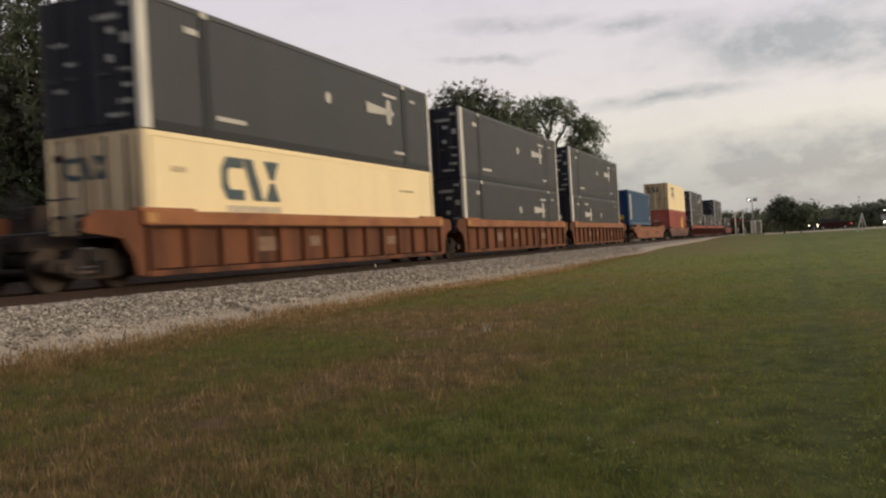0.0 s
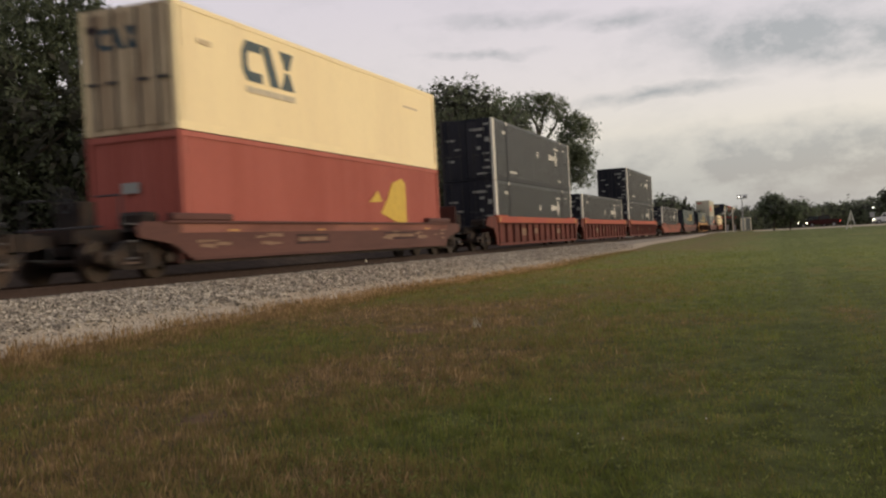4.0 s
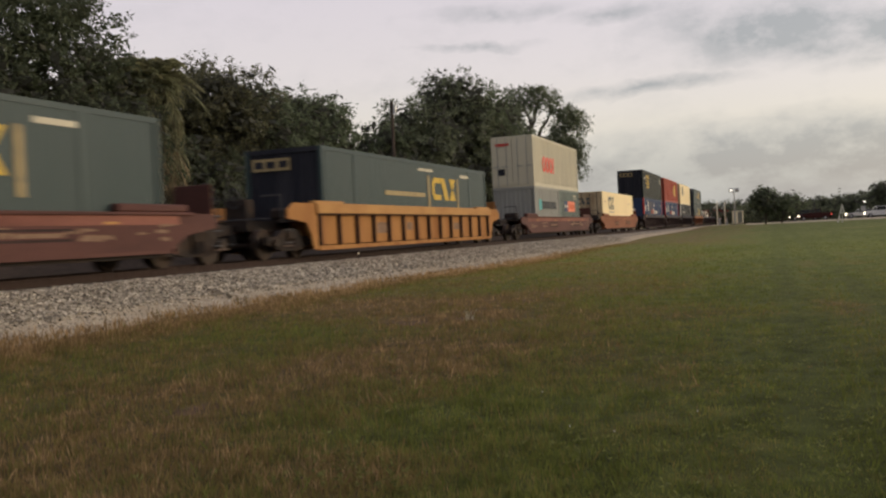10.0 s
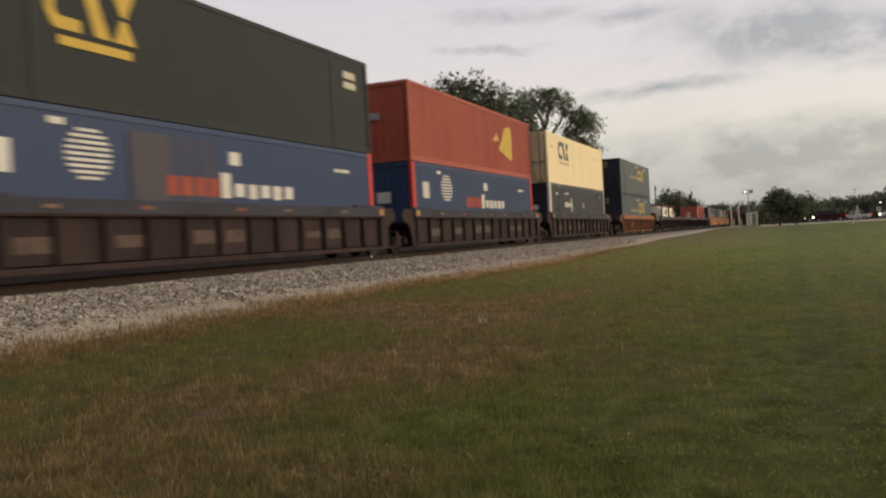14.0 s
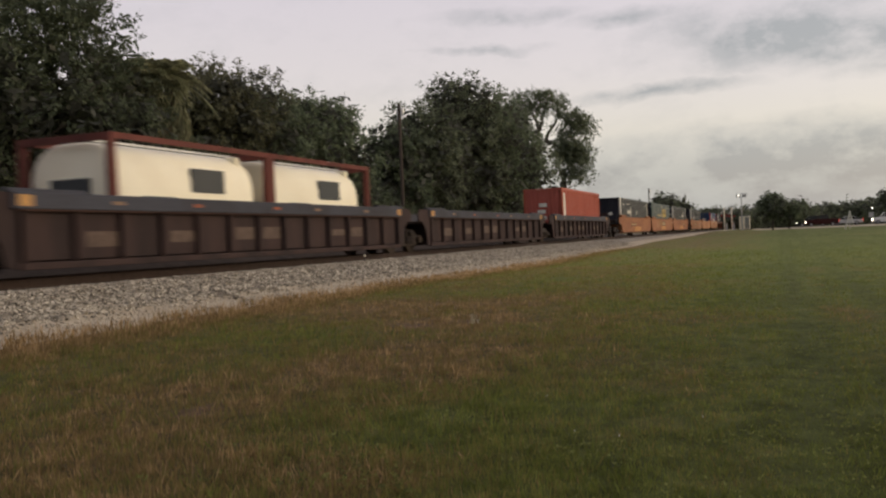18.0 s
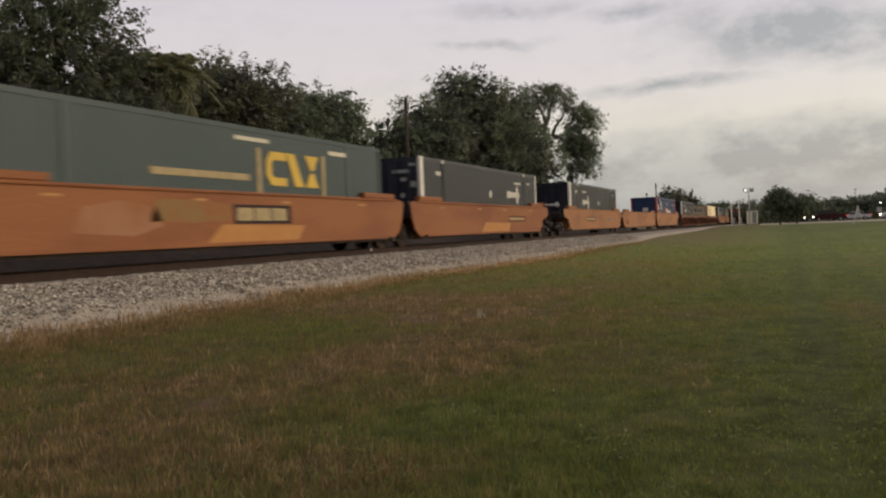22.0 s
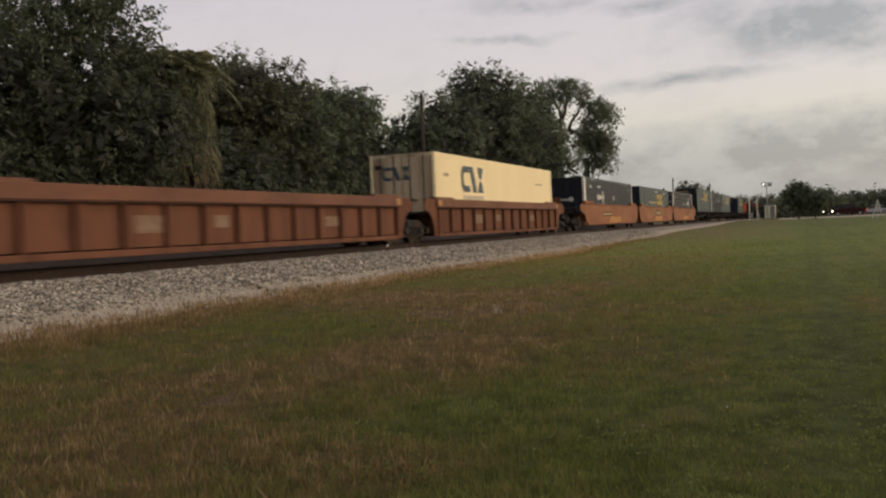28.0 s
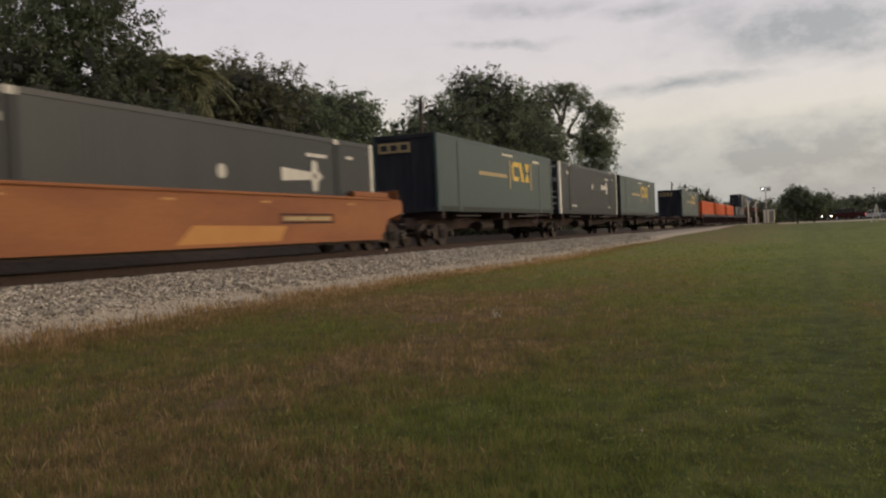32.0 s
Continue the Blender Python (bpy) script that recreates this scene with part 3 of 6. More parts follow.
def grass_tones(name, deep, jitter, far=1.0, bump=0.0):
    """Green to brown by dryness, with grain at two scales; deep scales the tone, far brightens it up the field."""
    m = bpy.data.materials.new(name)
    m.use_nodes = True
    N, L = m.node_tree.nodes, m.node_tree.links
    b = N["Principled BSDF"]
    b.inputs["Roughness"].default_value, b.inputs["Specular IOR Level"].default_value = 0.9, 0.12
    co, att = N.new("ShaderNodeTexCoord"), N.new("ShaderNodeAttribute")
    att.attribute_name = "dryness"
    tuft, fine = N.new("ShaderNodeTexNoise"), N.new("ShaderNodeTexNoise")
    for n, sc in ((tuft, 3.2), (fine, 15.0)):
        n.inputs["Scale"].default_value, n.inputs["Detail"].default_value, n.inputs["Roughness"].default_value = sc, 6, 0.65
        L.new(co.outputs["Object"], n.inputs["Vector"])

    def spanned(socket, lo, hi):
        r = N.new("ShaderNodeMapRange")
        r.inputs["From Min"].default_value, r.inputs["From Max"].default_value = 0.25, 0.75
        r.inputs["To Min"].default_value, r.inputs["To Max"].default_value = lo, hi
        L.new(socket, r.inputs["Value"])
        return r.outputs[0]

    def sums(kind, p, q):
        k = N.new("ShaderNodeMath")
        k.operation = kind
        L.new(p, k.inputs[0])
        L.new(q, k.inputs[1])
        return k.outputs[0]

    v = sums("ADD", att.outputs["Fac"], spanned(tuft.outputs["Fac"], -0.22, 0.22))
    tone = spanned(fine.outputs["Fac"], 0.66, 1.34)
    # tone rises with distance, painting in lit blade tops at a low angle
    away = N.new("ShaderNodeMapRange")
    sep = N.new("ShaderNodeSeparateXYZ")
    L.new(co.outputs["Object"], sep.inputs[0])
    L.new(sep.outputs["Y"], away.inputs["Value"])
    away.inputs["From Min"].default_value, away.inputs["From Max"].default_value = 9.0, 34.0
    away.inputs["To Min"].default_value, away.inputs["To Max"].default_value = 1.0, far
    if jitter:
        geo, r = N.new("ShaderNodeNewGeometry"), N.new("ShaderNodeMapRange")
        r.inputs["To Min"].default_value, r.inputs["To Max"].default_value = -jitter, jitter
        L.new(geo.outputs["Random Per Island"], r.inputs["Value"])
        v = sums("ADD", v, r.outputs[0])
        w = N.new("ShaderNodeTexWhiteNoise")
        w.noise_dimensions = "1D"
        L.new(geo.outputs["Random Per Island"], w.inputs["W"])
        r = N.new("ShaderNodeMapRange")
        r.inputs["To Min"].default_value, r.inputs["To Max"].default_value = 0.76, 1.20
        L.new(w.outputs["Value"], r.inputs["Value"])
        tone = r.outputs[0]
    ramp = N.new("ShaderNodeValToRGB")
    els = ramp.color_ramp.elements
    els[0].position, els[0].color = 0.0, (0.073 * deep, 0.086 * deep, 0.021 * deep, 1)
    els[1].position, els[1].color = 1.0, (0.205 * deep, 0.145 * deep, 0.078 * deep, 1)
    for pos, c in ((0.20, (0.093, 0.110, 0.029)), (0.42, (0.107, 0.099, 0.032)), (0.60, (0.112, 0.090, 0.035)), (0.76, (0.120, 0.084, 0.039)), (0.90, (0.152, 0.105, 0.053))):
        els.new(pos).color = (*[k * deep for k in c], 1)
    L.new(v, ramp.inputs[0])
    mul = N.new("ShaderNodeMixRGB")
    mul.blend_type, mul.inputs[0].default_value = "MULTIPLY", 1.0
    L.new(ramp.outputs[0], mul.inputs[1])
    # past that the tone is lowered again towards the road
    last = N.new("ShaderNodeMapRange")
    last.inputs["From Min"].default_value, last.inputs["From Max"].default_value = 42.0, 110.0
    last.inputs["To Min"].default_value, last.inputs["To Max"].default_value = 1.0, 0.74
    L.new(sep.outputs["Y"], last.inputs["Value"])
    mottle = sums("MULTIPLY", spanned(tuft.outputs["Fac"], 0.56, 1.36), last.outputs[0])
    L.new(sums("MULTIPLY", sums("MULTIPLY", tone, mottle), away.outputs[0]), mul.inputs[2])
    L.new(mul.outputs[0], b.inputs["Base Color"])
    if jitter:
        # thin blades let half the light through
        thin, mixed = N.new("ShaderNodeBsdfTranslucent"), N.new("ShaderNodeMixShader")
        mixed.inputs[0].default_value = 0.5
        L.new(mul.outputs[0], thin.inputs["Color"])
        L.new(b.outputs[0], mixed.inputs[1])
        L.new(thin.outputs[0], mixed.inputs[2])
        L.new(mixed.outputs[0], N["Material Output"].inputs["Surface"])
    if bump:
        bp = N.new("ShaderNodeBump")
        bp.inputs["Strength"].default_value, bp.inputs["Distance"].default_value = bump, 0.05
        L.new(fine.outputs["Fac"], bp.inputs["Height"])
        L.new(bp.outputs[0], b.inputs["Normal"])
    return m


def ground():
    xs = [-1600, -700, -300, -120, -60, -40, -30, -24, -20, -17, -15, -13, -11.5] + [-10.4 + 0.4 * i for i in range(20)] + [-2.4 + 0.2 * i for i in range(48)] + [9, 12, 16, 22, 30, 45, 80, 160, 400, 900, 1600]
    ys = [-1600, -800, -400, -200, -100, -50, -25, -12, -6, -3] + [0.4 * i for i in range(120)] + [50 + 4 * i for i in range(40)] + [215, 240, 280, 350, 500, 800, 1200, 1800, 2600]
    verts = [(x, y, land(x, y) - (0.25 if x < -11 else 0.0)) for y in ys for x in xs]
    w = len(xs)
    faces = [(j * w + i, j * w + i + 1, (j + 1) * w + i + 1, (j + 1) * w + i) for j in range(len(ys) - 1) for i in range(w - 1)]
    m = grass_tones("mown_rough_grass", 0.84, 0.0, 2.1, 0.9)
    me = mesh_of("ground", verts, faces, [m])
    layer = me.attributes.new("dryness", "FLOAT", "POINT")
    layer.data.foreach_set("value", [dryness(x, y) for x, y, _ in verts])
    me.polygons.foreach_set("use_smooth", [True] * len(me.polygons))
    tagged(new("ground", me), "rough grass field, green with brown dry patches", "ground", kind="structure")


def wood_bank():
    """A dark bank added beyond the line, in place of the shade below the trees."""
    ys = [-60 + 4 * i for i in range(48)]
    verts, n = [], 6
    for y in ys:
        down = 1.1 * smooth(118, 128, y)
        for x, z in ((-17.7, 0.10), (-18.6, 0.62), (-19.6, 0.96), (-22.0, 1.02), (-30.0, 1.06), (-48.0, 1.0)):
            verts.append((x + 0.35 * noise.noise((x, y * 0.3, 0)), y, z - down + 0.07 * noise.noise((x * 0.7, y * 0.45, 3.0))))
    faces = [(j * n + i, (j + 1) * n + i, (j + 1) * n + i + 1, j * n + i + 1) for j in range(len(ys) - 1) for i in range(n - 1)]
    tagged(new("wood_bank", mesh_of("wood_bank", verts, faces, [M["litter"]])), "low dark bank added beyond the line in place of shade under the trees", "bank", kind="structure")


def ballast_profile(y):
    g = land(-10, y)
    wob = 0.16 * noise.noise((3.1, y * 0.35, 0)) + 0.10 * noise.noise((9.0, y * 1.3, 0))
    return [(TRACK_X - 5.5, g - 0.3), (TRACK_X - 3.6, 0.15), (TRACK_X - 1.75, RAIL_Z - 0.16), (TRACK_X + 1.50, RAIL_Z - 0.165),
            (TRACK_X + 2.0, RAIL_Z - 0.24), (TRACK_X + 3.0, 0.27 + g * 0.6), (-10.05 + wob, g + 0.045), (-9.75 + wob, g - 0.06)]


def ballast():
    ys = [-900, -500, -250, -100, -40, -15, -6, 0] + [2 + 0.9 * i for i in range(70)] + [68 + 6 * i for i in range(30)] + [255, 300, 400, 600, 1000, 1500]
    rows = [ballast_profile(y) for y in ys]
    w = 8
    verts = [(x, y, z) for y, r in zip(ys, rows) for x, z in r]
    faces, idx = [], []
    for j in range(len(ys) - 1):
        for i in range(w - 1):
            faces.append((j * w + i, j * w + i + 1, (j + 1) * w + i + 1, (j + 1) * w + i))
            # index 2, the strip under the cars, is dark for rust and shade
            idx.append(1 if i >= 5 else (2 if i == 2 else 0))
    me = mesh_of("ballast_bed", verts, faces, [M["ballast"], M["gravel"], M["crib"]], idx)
    tagged(new("ballast_bed", me), "long bank of crushed grey stone under the rails", "railway bed", kind="structure")
    # loose stones on the near shoulder
    rng = np.random.default_rng(5)
    n = 80000
    yy = 6.0 + 62.0 * rng.random(n) ** 1.7
    kk = rng.random(n)
    base = np.array([(1, 1, 1), (1, -1, -1), (-1, 1, -1), (-1, -1, 1), (1.2, 0, 0), (0, -1.1, 0.3)], float)
    V, F = [], []
    tri = [(0, 4, 1), (0, 2, 3), (0, 3, 5), (0, 1, 2), (4, 5, 1), (0, 5, 4), (1, 5, 2), (2, 5, 3)]
    for k in range(n):
        y = float(yy[k])
        pr = ballast_profile(y)
        if kk[k] > 0.74 and rng.random() < 0.72:
            continue
        x = TRACK_X + 1.5 + (pr[6][0] - 0.02 - TRACK_X - 1.5) * kk[k]
        for (xa, za), (xb, zb) in zip(pr[3:], pr[4:]):
            if x <= xb:
                break
        z = za + (zb - za) * max(0, (x - xa) / (xb - xa))
        s = (0.012 + 0.018 * rng.random() ** 1.6) * (0.6 if kk[k] > 0.82 else 1.0) * (1 + y * 0.008)
        q = base * (0.7 + 0.6 * rng.random((6, 3))) * s
        a = rng.random() * 6.28
        c, d = math.cos(a), math.sin(a)
        o = len(V)
        for p in q:
            V.append((x + p[0] * c - p[1] * d, y + p[0] * d + p[1] * c, z + 0.4 * s + p[2] * 0.75))
        F += [(o + i, o + j, o + l) for i, j, l in tri]
    tagged(new("ballast_stones", mesh_of("ballast_stones", V, F, [M["stone"]])), "loose angular grey stones on the ballast shoulder", "stones", kind="stuff")


def rails():
    for sx in (-0.755, 0.755):
        bm = bmesh.new()
        x = TRACK_X + sx
        for a, b, z0, z1 in ((-0.075, 0.075, -0.17, -0.15), (-0.012, 0.012, -0.15, -0.04), (-0.036, 0.036, -0.04, 0.0)):
            box(bm, x + a, x + b, -900, 1500, RAIL_Z + z0, RAIL_Z + z1)
        ob = new("rail", finish("rail", bm, M["rail"]))
        tagged(ob, "rusty steel rail spiked to the ties", "rail", "pair of rails", "structure")
    bm = bmesh.new()
    box(bm, -1.3, 1.3, -0.115, 0.115, -0.09, 0.09)
    me = finish("tie", bm, M["tie"], 0.012)
    bed = tagged(new("tie_row"), "row of dark wooden ties half sunk in the ballast", "railway ties", kind="structure")
    for i in range(130):
        o = new("tie", me)
        o.parent, o.location = bed, (TRACK_X, 4 + i * 0.52, RAIL_Z - 0.25)


# ---- train: trucks, cars, boxes; local x faces the field, the train runs towards -y ----
def truck(parent, y):
    """A two-axle truck under a car: frames, bolster and wheels."""
    bm = bmesh.new()
    for s in (-1, 1):
        x0, x1 = (1.0, 1.14) if s > 0 else (-1.14, -1.0)
        prism(bm, [(y - 1.25, 0.42), (y - 1.0, 0.34), (y - 0.45, 0.22), (y + 0.45, 0.22), (y + 1.0, 0.34), (y + 1.25, 0.42), (y + 1.25, 0.62), (y + 0.7, 0.62),
                   (y + 0.45, 0.80), (y - 0.45, 0.80), (y - 0.7, 0.62), (y - 1.25, 0.62)], x0, x1)
        for d in (-0.16, 0.0, 0.16):
            tube(bm, (s * 1.18, y + d, 0.30), (s * 1.18, y + d, 0.58), 0.06, n=6)
    box(bm, -1.2, 1.2, y - 0.22, y + 0.22, 0.56, 0.78)
    fr = part("truck", bm, M["steel"], parent, "grimy steel truck")
    for d in (-0.89, 0.89):
        bm = bmesh.new()
        tube(bm, (-0.9, y + d, 0.42), (0.9, y + d, 0.42), 0.08, n=8)
        for s in (-1, 1):
            tube(bm, (s * 0.70, y + d, 0.42), (s * 0.84, y + d, 0.42), 0.42, n=20)
            tube(bm, (s * 0.67, y + d, 0.42), (s * 0.70, y + d, 0.42), 0.45, n=20)
            tube(bm, (s * 1.12, y + d, 0.44), (s * 1.26, y + d, 0.44), 0.12, n=10)
        ob = part("wheelset", bm, M["wheel"], fr)


def car_end(root, s, paint, joint):
    """Deck, guard plates, ladder and coupler beyond the well at one end (s = -1 leads)."""
    far = 9.75 if joint else 10.75
    bm = bmesh.new()
    y0, y1 = sorted((s * 8.35, s * (far - 0.1)))
    box(bm, -0.55, 0.55, y0, y1, 0.80, 1.08)
    y0, y1 = sorted((s * 8.35, s * 9.2))
    box(bm, -1.30, 1.30, y0, y1, 1.02, 1.10)
    part("end_deck", bm, M["steel"], root)
    if not joint:
        bm = bmesh.new()
        y0, y1 = sorted((s * 10.6, s * 11.55))
        box(bm, -0.12, 0.12, y0, y1, 0.72, 0.98)
        box(bm, -0.20, 0.20, *sorted((s * 11.3, s * 11.62)), 0.68, 1.02)
        part("coupler", bm, M["steel"], root)
        bars = [("handrail", (x, s * 10.1, 1.0), (x, s * 10.1, 1.75)) for x in (-1.28, 1.28)]
        bars += [("handrail", (x * 0.5, s * 10.1, 1.75), (x, s * 10.1, 1.75)) for x in (-1.28, 1.28)]
        bars += [("handrail", (1.1, s * 10.45, 1.12), (-1.1, s * 10.45, 1.12))]
        bars += [("ladder_rung", (1.38, s * 9.75, z), (1.38, s * 10.15, z)) for z in (0.45, 0.8, 1.15)]
        for name, p, q in bars:
            bm = bmesh.new()
            tube(bm, p, q, 0.022, n=6)
            part(name, bm, M["rod"], root)
    if not joint:
        one_box("brake_housing", (-0.75, -0.05, *sorted((s * 9.3, s * 9.75)), 1.08, 1.72), M["steel"], root, bevel=0.03)
        bm = bmesh.new()
        for i in range(16):
            p, q = 2 * math.pi * i / 16, 2 * math.pi * (i + 1) / 16
            tube(bm, (-0.4 + 0.27 * math.cos(p), s * 9.82, 1.75 + 0.27 * math.sin(p)), (-0.4 + 0.27 * math.cos(q), s * 9.82, 1.75 + 0.27 * math.sin(q)), 0.018, n=5)
        for i in range(4):
            p = math.pi * i / 4
            tube(bm, (-0.4 + 0.27 * math.cos(p), s * 9.82, 1.75 + 0.27 * math.sin(p)), (-0.4 - 0.27 * math.cos(p), s * 9.82, 1.75 - 0.27 * math.sin(p)), 0.014, n=5)
        part("brake_wheel", bm, M["rod"], root, "round hand-brake wheel")
        if s > 0 and paint != "sheet_red":
            one_box("end_shield", (0.25, 1.30, 9.86, 9.92, 0.95, 1.92), M[paint], root, bevel=0.015)
        one_box("end_step", (1.36, 1.44, *sorted((s * 9.8, s * 10.3)), 0.34, 0.38), M["stencil_dim"], root, "worn foot step")
        one_box("air_tank", (0.3, 1.0, *sorted((s * 8.5, s * 9.1)), 1.1, 1.45), M["steel"], root, bevel=0.08)
        bm = bmesh.new()
        tube(bm, (0.25, s * 11.0, 0.75), (0.45, s * 11.2, 0.45), 0.03, n=6)
        tube(bm, (0.45, s * 11.2, 0.45), (0.30, s * 11.55, 0.50), 0.03, n=6)
        part("air_hose", bm, M["rubber"], root, "black air hose")
    truck(root, s * (9.75 if joint else 9.45))


def ribbed_car(paint, lead_joint, rear_joint):
    root = new("well_car")
    for s in (1, -1):
        a, b = (1.32, 1.36) if s > 0 else (-1.36, -1.32)
        one_box("side_sheet", (a, b, -8.35, 8.35, 0.28, 1.30), M[paint], root)
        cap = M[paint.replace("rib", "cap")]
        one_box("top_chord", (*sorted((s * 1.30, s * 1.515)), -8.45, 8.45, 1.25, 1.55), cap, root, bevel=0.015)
        # dark strip in place of the shadow under the chord's overhang
        one_box("ledge", (*sorted((s * 1.36, s * 1.50)), -8.35, 8.35, 1.215, 1.247), M["rib_shade"], root)
        one_box("bottom_chord", (*sorted((s * 1.34, s * 1.46)), -8.30, 8.30, 0.18, 0.31), M[paint], root, bevel=0.01)
        bm = bmesh.new()
        box(bm, *sorted((s * 1.36, s * 1.475)), -0.035, 0.035, 0.31, 1.215)
        rib = None
        for i in range(14):
            y = -8.2 + i * 16.4 / 13
            if rib is None:
                # yellow ribs carry the shade of their near faces in the colour
                rib = part("rib", bm, M["rib_shade" if paint == "rib_yellow" else paint], root)
                rib.location.y = y
            else:
                again(rib, pose(0, y, 0))
        for e in (-1, 1):
            one_box("end_reflector", (*sorted((s * 1.515, s * 1.522)), *sorted((e * 8.05, e * 8.35)), 1.30, 1.50), M["cap_yellow"], root, "dull orange reflector plate")
        for e in (-1, 1):
            bm = bmesh.new()
            o = 1.385
            pts = [(8.35, 0.20), (8.62, 0.24), (8.72, 0.62), (9.0, 0.98), (9.6, 1.06), (10.05, 1.10), (10.05, 1.34), (9.7, 1.54), (8.35, 1.54)]
            if lead_joint if e < 0 else rear_joint:
                pts = [(8.35, 0.20), (8.60, 0.24), (8.68, 0.62), (8.86, 0.92), (9.1, 1.06), (9.40, 1.12), (9.46, 1.34), (9.3, 1.54), (8.35, 1.54)]
            if e < 0:
                pts = [(-y, z) for y, z in reversed(pts)]
            prism(bm, pts, *sorted((s * o, s * (o + 0.05))))
            part("end_plate", bm, M[paint], root)
            one_box("guide_cap", (*sorted((s * 1.28, s * 1.44)), *sorted((e * 6.6, e * 8.5)), 1.54, 1.62), cap, root, bevel=0.015)
    spots = ((-6.6, 0.9, 0.55, 0.85), (-4.05, 0.85, 0.6, 0.85), (-1.55, 0.8, 0.62, 0.92), (-0.3, 0.8, 0.62, 0.92), (3.5, 0.8, 0.66, 0.84), (4.75, 0.75, 0.62, 0.90)) if paint == "rib_grey" else ((-4.05, 0.9, 0.62, 0.98), (-1.45, 0.55, 0.7, 0.98), (3.6, 0.8, 0.66, 0.94))
    for y, w, z0, z1 in spots:
        one_box("data_panel", (1.36, 1.364, y, y + w, z0, z1), M["stencil_dim" if paint == "rib_grey" else "stencil"], root, "faded data panel")
    if paint == "rib_grey":
        for y in (-6.0, -3.4, 0.0, 2.2, 5.4):
            one_box("chord_mark", (1.515, 1.519, y, y + 0.34, 1.36, 1.43), M["worn_red" if y in (-3.4, 0.0) else "stencil"], root, "worn bright mark on the chord")
    bm = bmesh.new()
    box(bm, -1.36, 1.36, -8.3, 8.3, 0.26, 0.34)
    part("floor", bm, M["steel"], root)
    for e in (-1, 1):
        one_box("bulkhead", (-1.36, 1.36, *sorted((e * 8.30, e * 8.38)), 0.3, 1.1), M[paint], root)
    car_end(root, -1, paint, lead_joint)
    car_end(root, 1, paint, rear_joint)
    return root


def sheet_car(paint, lead_joint, rear_joint):
    """The smooth-sided well: deep plates with sloped ends and a folded lip."""
    root = new("well_car")
    upright = paint in ("sheet_orange", "sheet_amber")
    top = {"sheet_maroon": 1.20, "sheet_red": 1.20, "sheet_brown": 1.32}[paint] if not upright else 1.60
    for s in (1, -1):
        bm = bmesh.new()
        slope = [(8.05, 0.38), (8.42, 0.58), (8.72, top * 0.60), (9.35, top * 0.68), (9.80, top * 0.73), (9.86, top - 0.14), (9.68, top)]
        steep = [(8.75, 0.38), (9.15, 0.62), (9.35, 1.0), (9.45, 1.30), (9.5, 1.50), (9.35, 1.60)]
        pts = (steep if upright and rear_joint else slope) + [(-p, q) for p, q in reversed(steep if upright and lead_joint else slope)]
        prism(bm, pts, *sorted((s * 1.40, s * 1.46)))
        part("side_plate", bm, M[paint], root)
        one_box("top_lip", (*sorted((s * 1.32, s * 1.51)), -8.9, 8.9, top - 0.04, top + 0.03), M[paint], root, bevel=0.015)
        one_box("bottom_lip", (*sorted((s * 1.36, s * 1.50)), -8.05, 8.05, 0.34, 0.41), M[paint], root)
        for e in (-1, 1):
            one_box("guide_cap", (*sorted((s * 1.30, s * 1.50)), *sorted((e * 6.4, e * 8.7)), top + 0.03, top + 0.20), M[paint], root, bevel=0.03)
    bm = bmesh.new()
    box(bm, -1.36, 1.36, -8.3, 8.3, 0.26, 0.34)
    part("floor", bm, M["steel"], root)
    big = paint == "sheet_orange" and lead_joint and rear_joint
    for y, wide, low, high in () if paint == "sheet_amber" and lead_joint else (((-0.7, 2.65, 0.85, 1.32),) if big else ((-3.6, 3.0, 0.86, 1.14),) if upright and not lead_joint else ((2.35, 2.8, 0.86, 1.12),) if upright else ((2.35, 2.8, 0.66, 0.90), (-3.4, 1.9, 0.62, 0.88))):
        bm = bmesh.new()
        for z in (low, high - 0.05):
            flat(bm, rect(y, y + wide, z, z + 0.05), 1.46)
        for yy in (y, y + wide - 0.05):
            flat(bm, rect(yy, yy + 0.05, low + 0.05, high - 0.05), 1.46)
        if big:
            flat(bm, rect(y + 0.05, y + wide - 0.05, low + 0.05, high - 0.05), 1.46, 0.003)
        part("stencil_frame", bm, M["rib_grey"], root, "dark stencilled frame")
        for k in range(3 if big else 2):
            step = (wide - 0.3) / (3 if big else 2)
            one_box("stencil_bar", (1.46, 1.468, y + 0.15 + k * step, y + 0.07 + (k + 1) * step, low + 0.08, high - 0.08), M["tan_mark" if big or upright else "stencil"], root, "faded stencilled writing")
    if paint == "sheet_orange":
        bm = bmesh.new()
        flat(bm, [(-1.75, 0.42), (2.35, 0.42), (2.65, 0.80), (-1.15, 0.84)], 1.46, 0.003)
        part("repaint_patch", bm, M["patch"], root, "fresher orange patch of paint")
    if big:
        for pts, tone in (([(-3.7, 0.92), (-2.2, 0.88), (-0.85, 0.95), (-0.8, 1.30), (-1.9, 1.40), (-3.5, 1.38)], "ochre"), ([(-5.9, 0.70), (-4.2, 0.62), (-3.3, 0.82), (-3.5, 1.22), (-4.6, 1.34), (-5.6, 1.2)], "bleach")):
            bm = bmesh.new()
            flat(bm, pts, 1.46, 0.002)
            part("faded_patch", bm, M[tone], root, "faded blotch on the paint")
    if paint == "sheet_amber" and not lead_joint:
        bm = bmesh.new()
        flat(bm, [(3.6, 0.92), (5.2, 0.90), (5.3, 0.98), (4.7, 1.04), (4.3, 0.99), (3.7, 1.03)], 1.46, 0.003)
        part("scrawl", bm, M["slate"], root, "small faded blue scrawl on the paint")
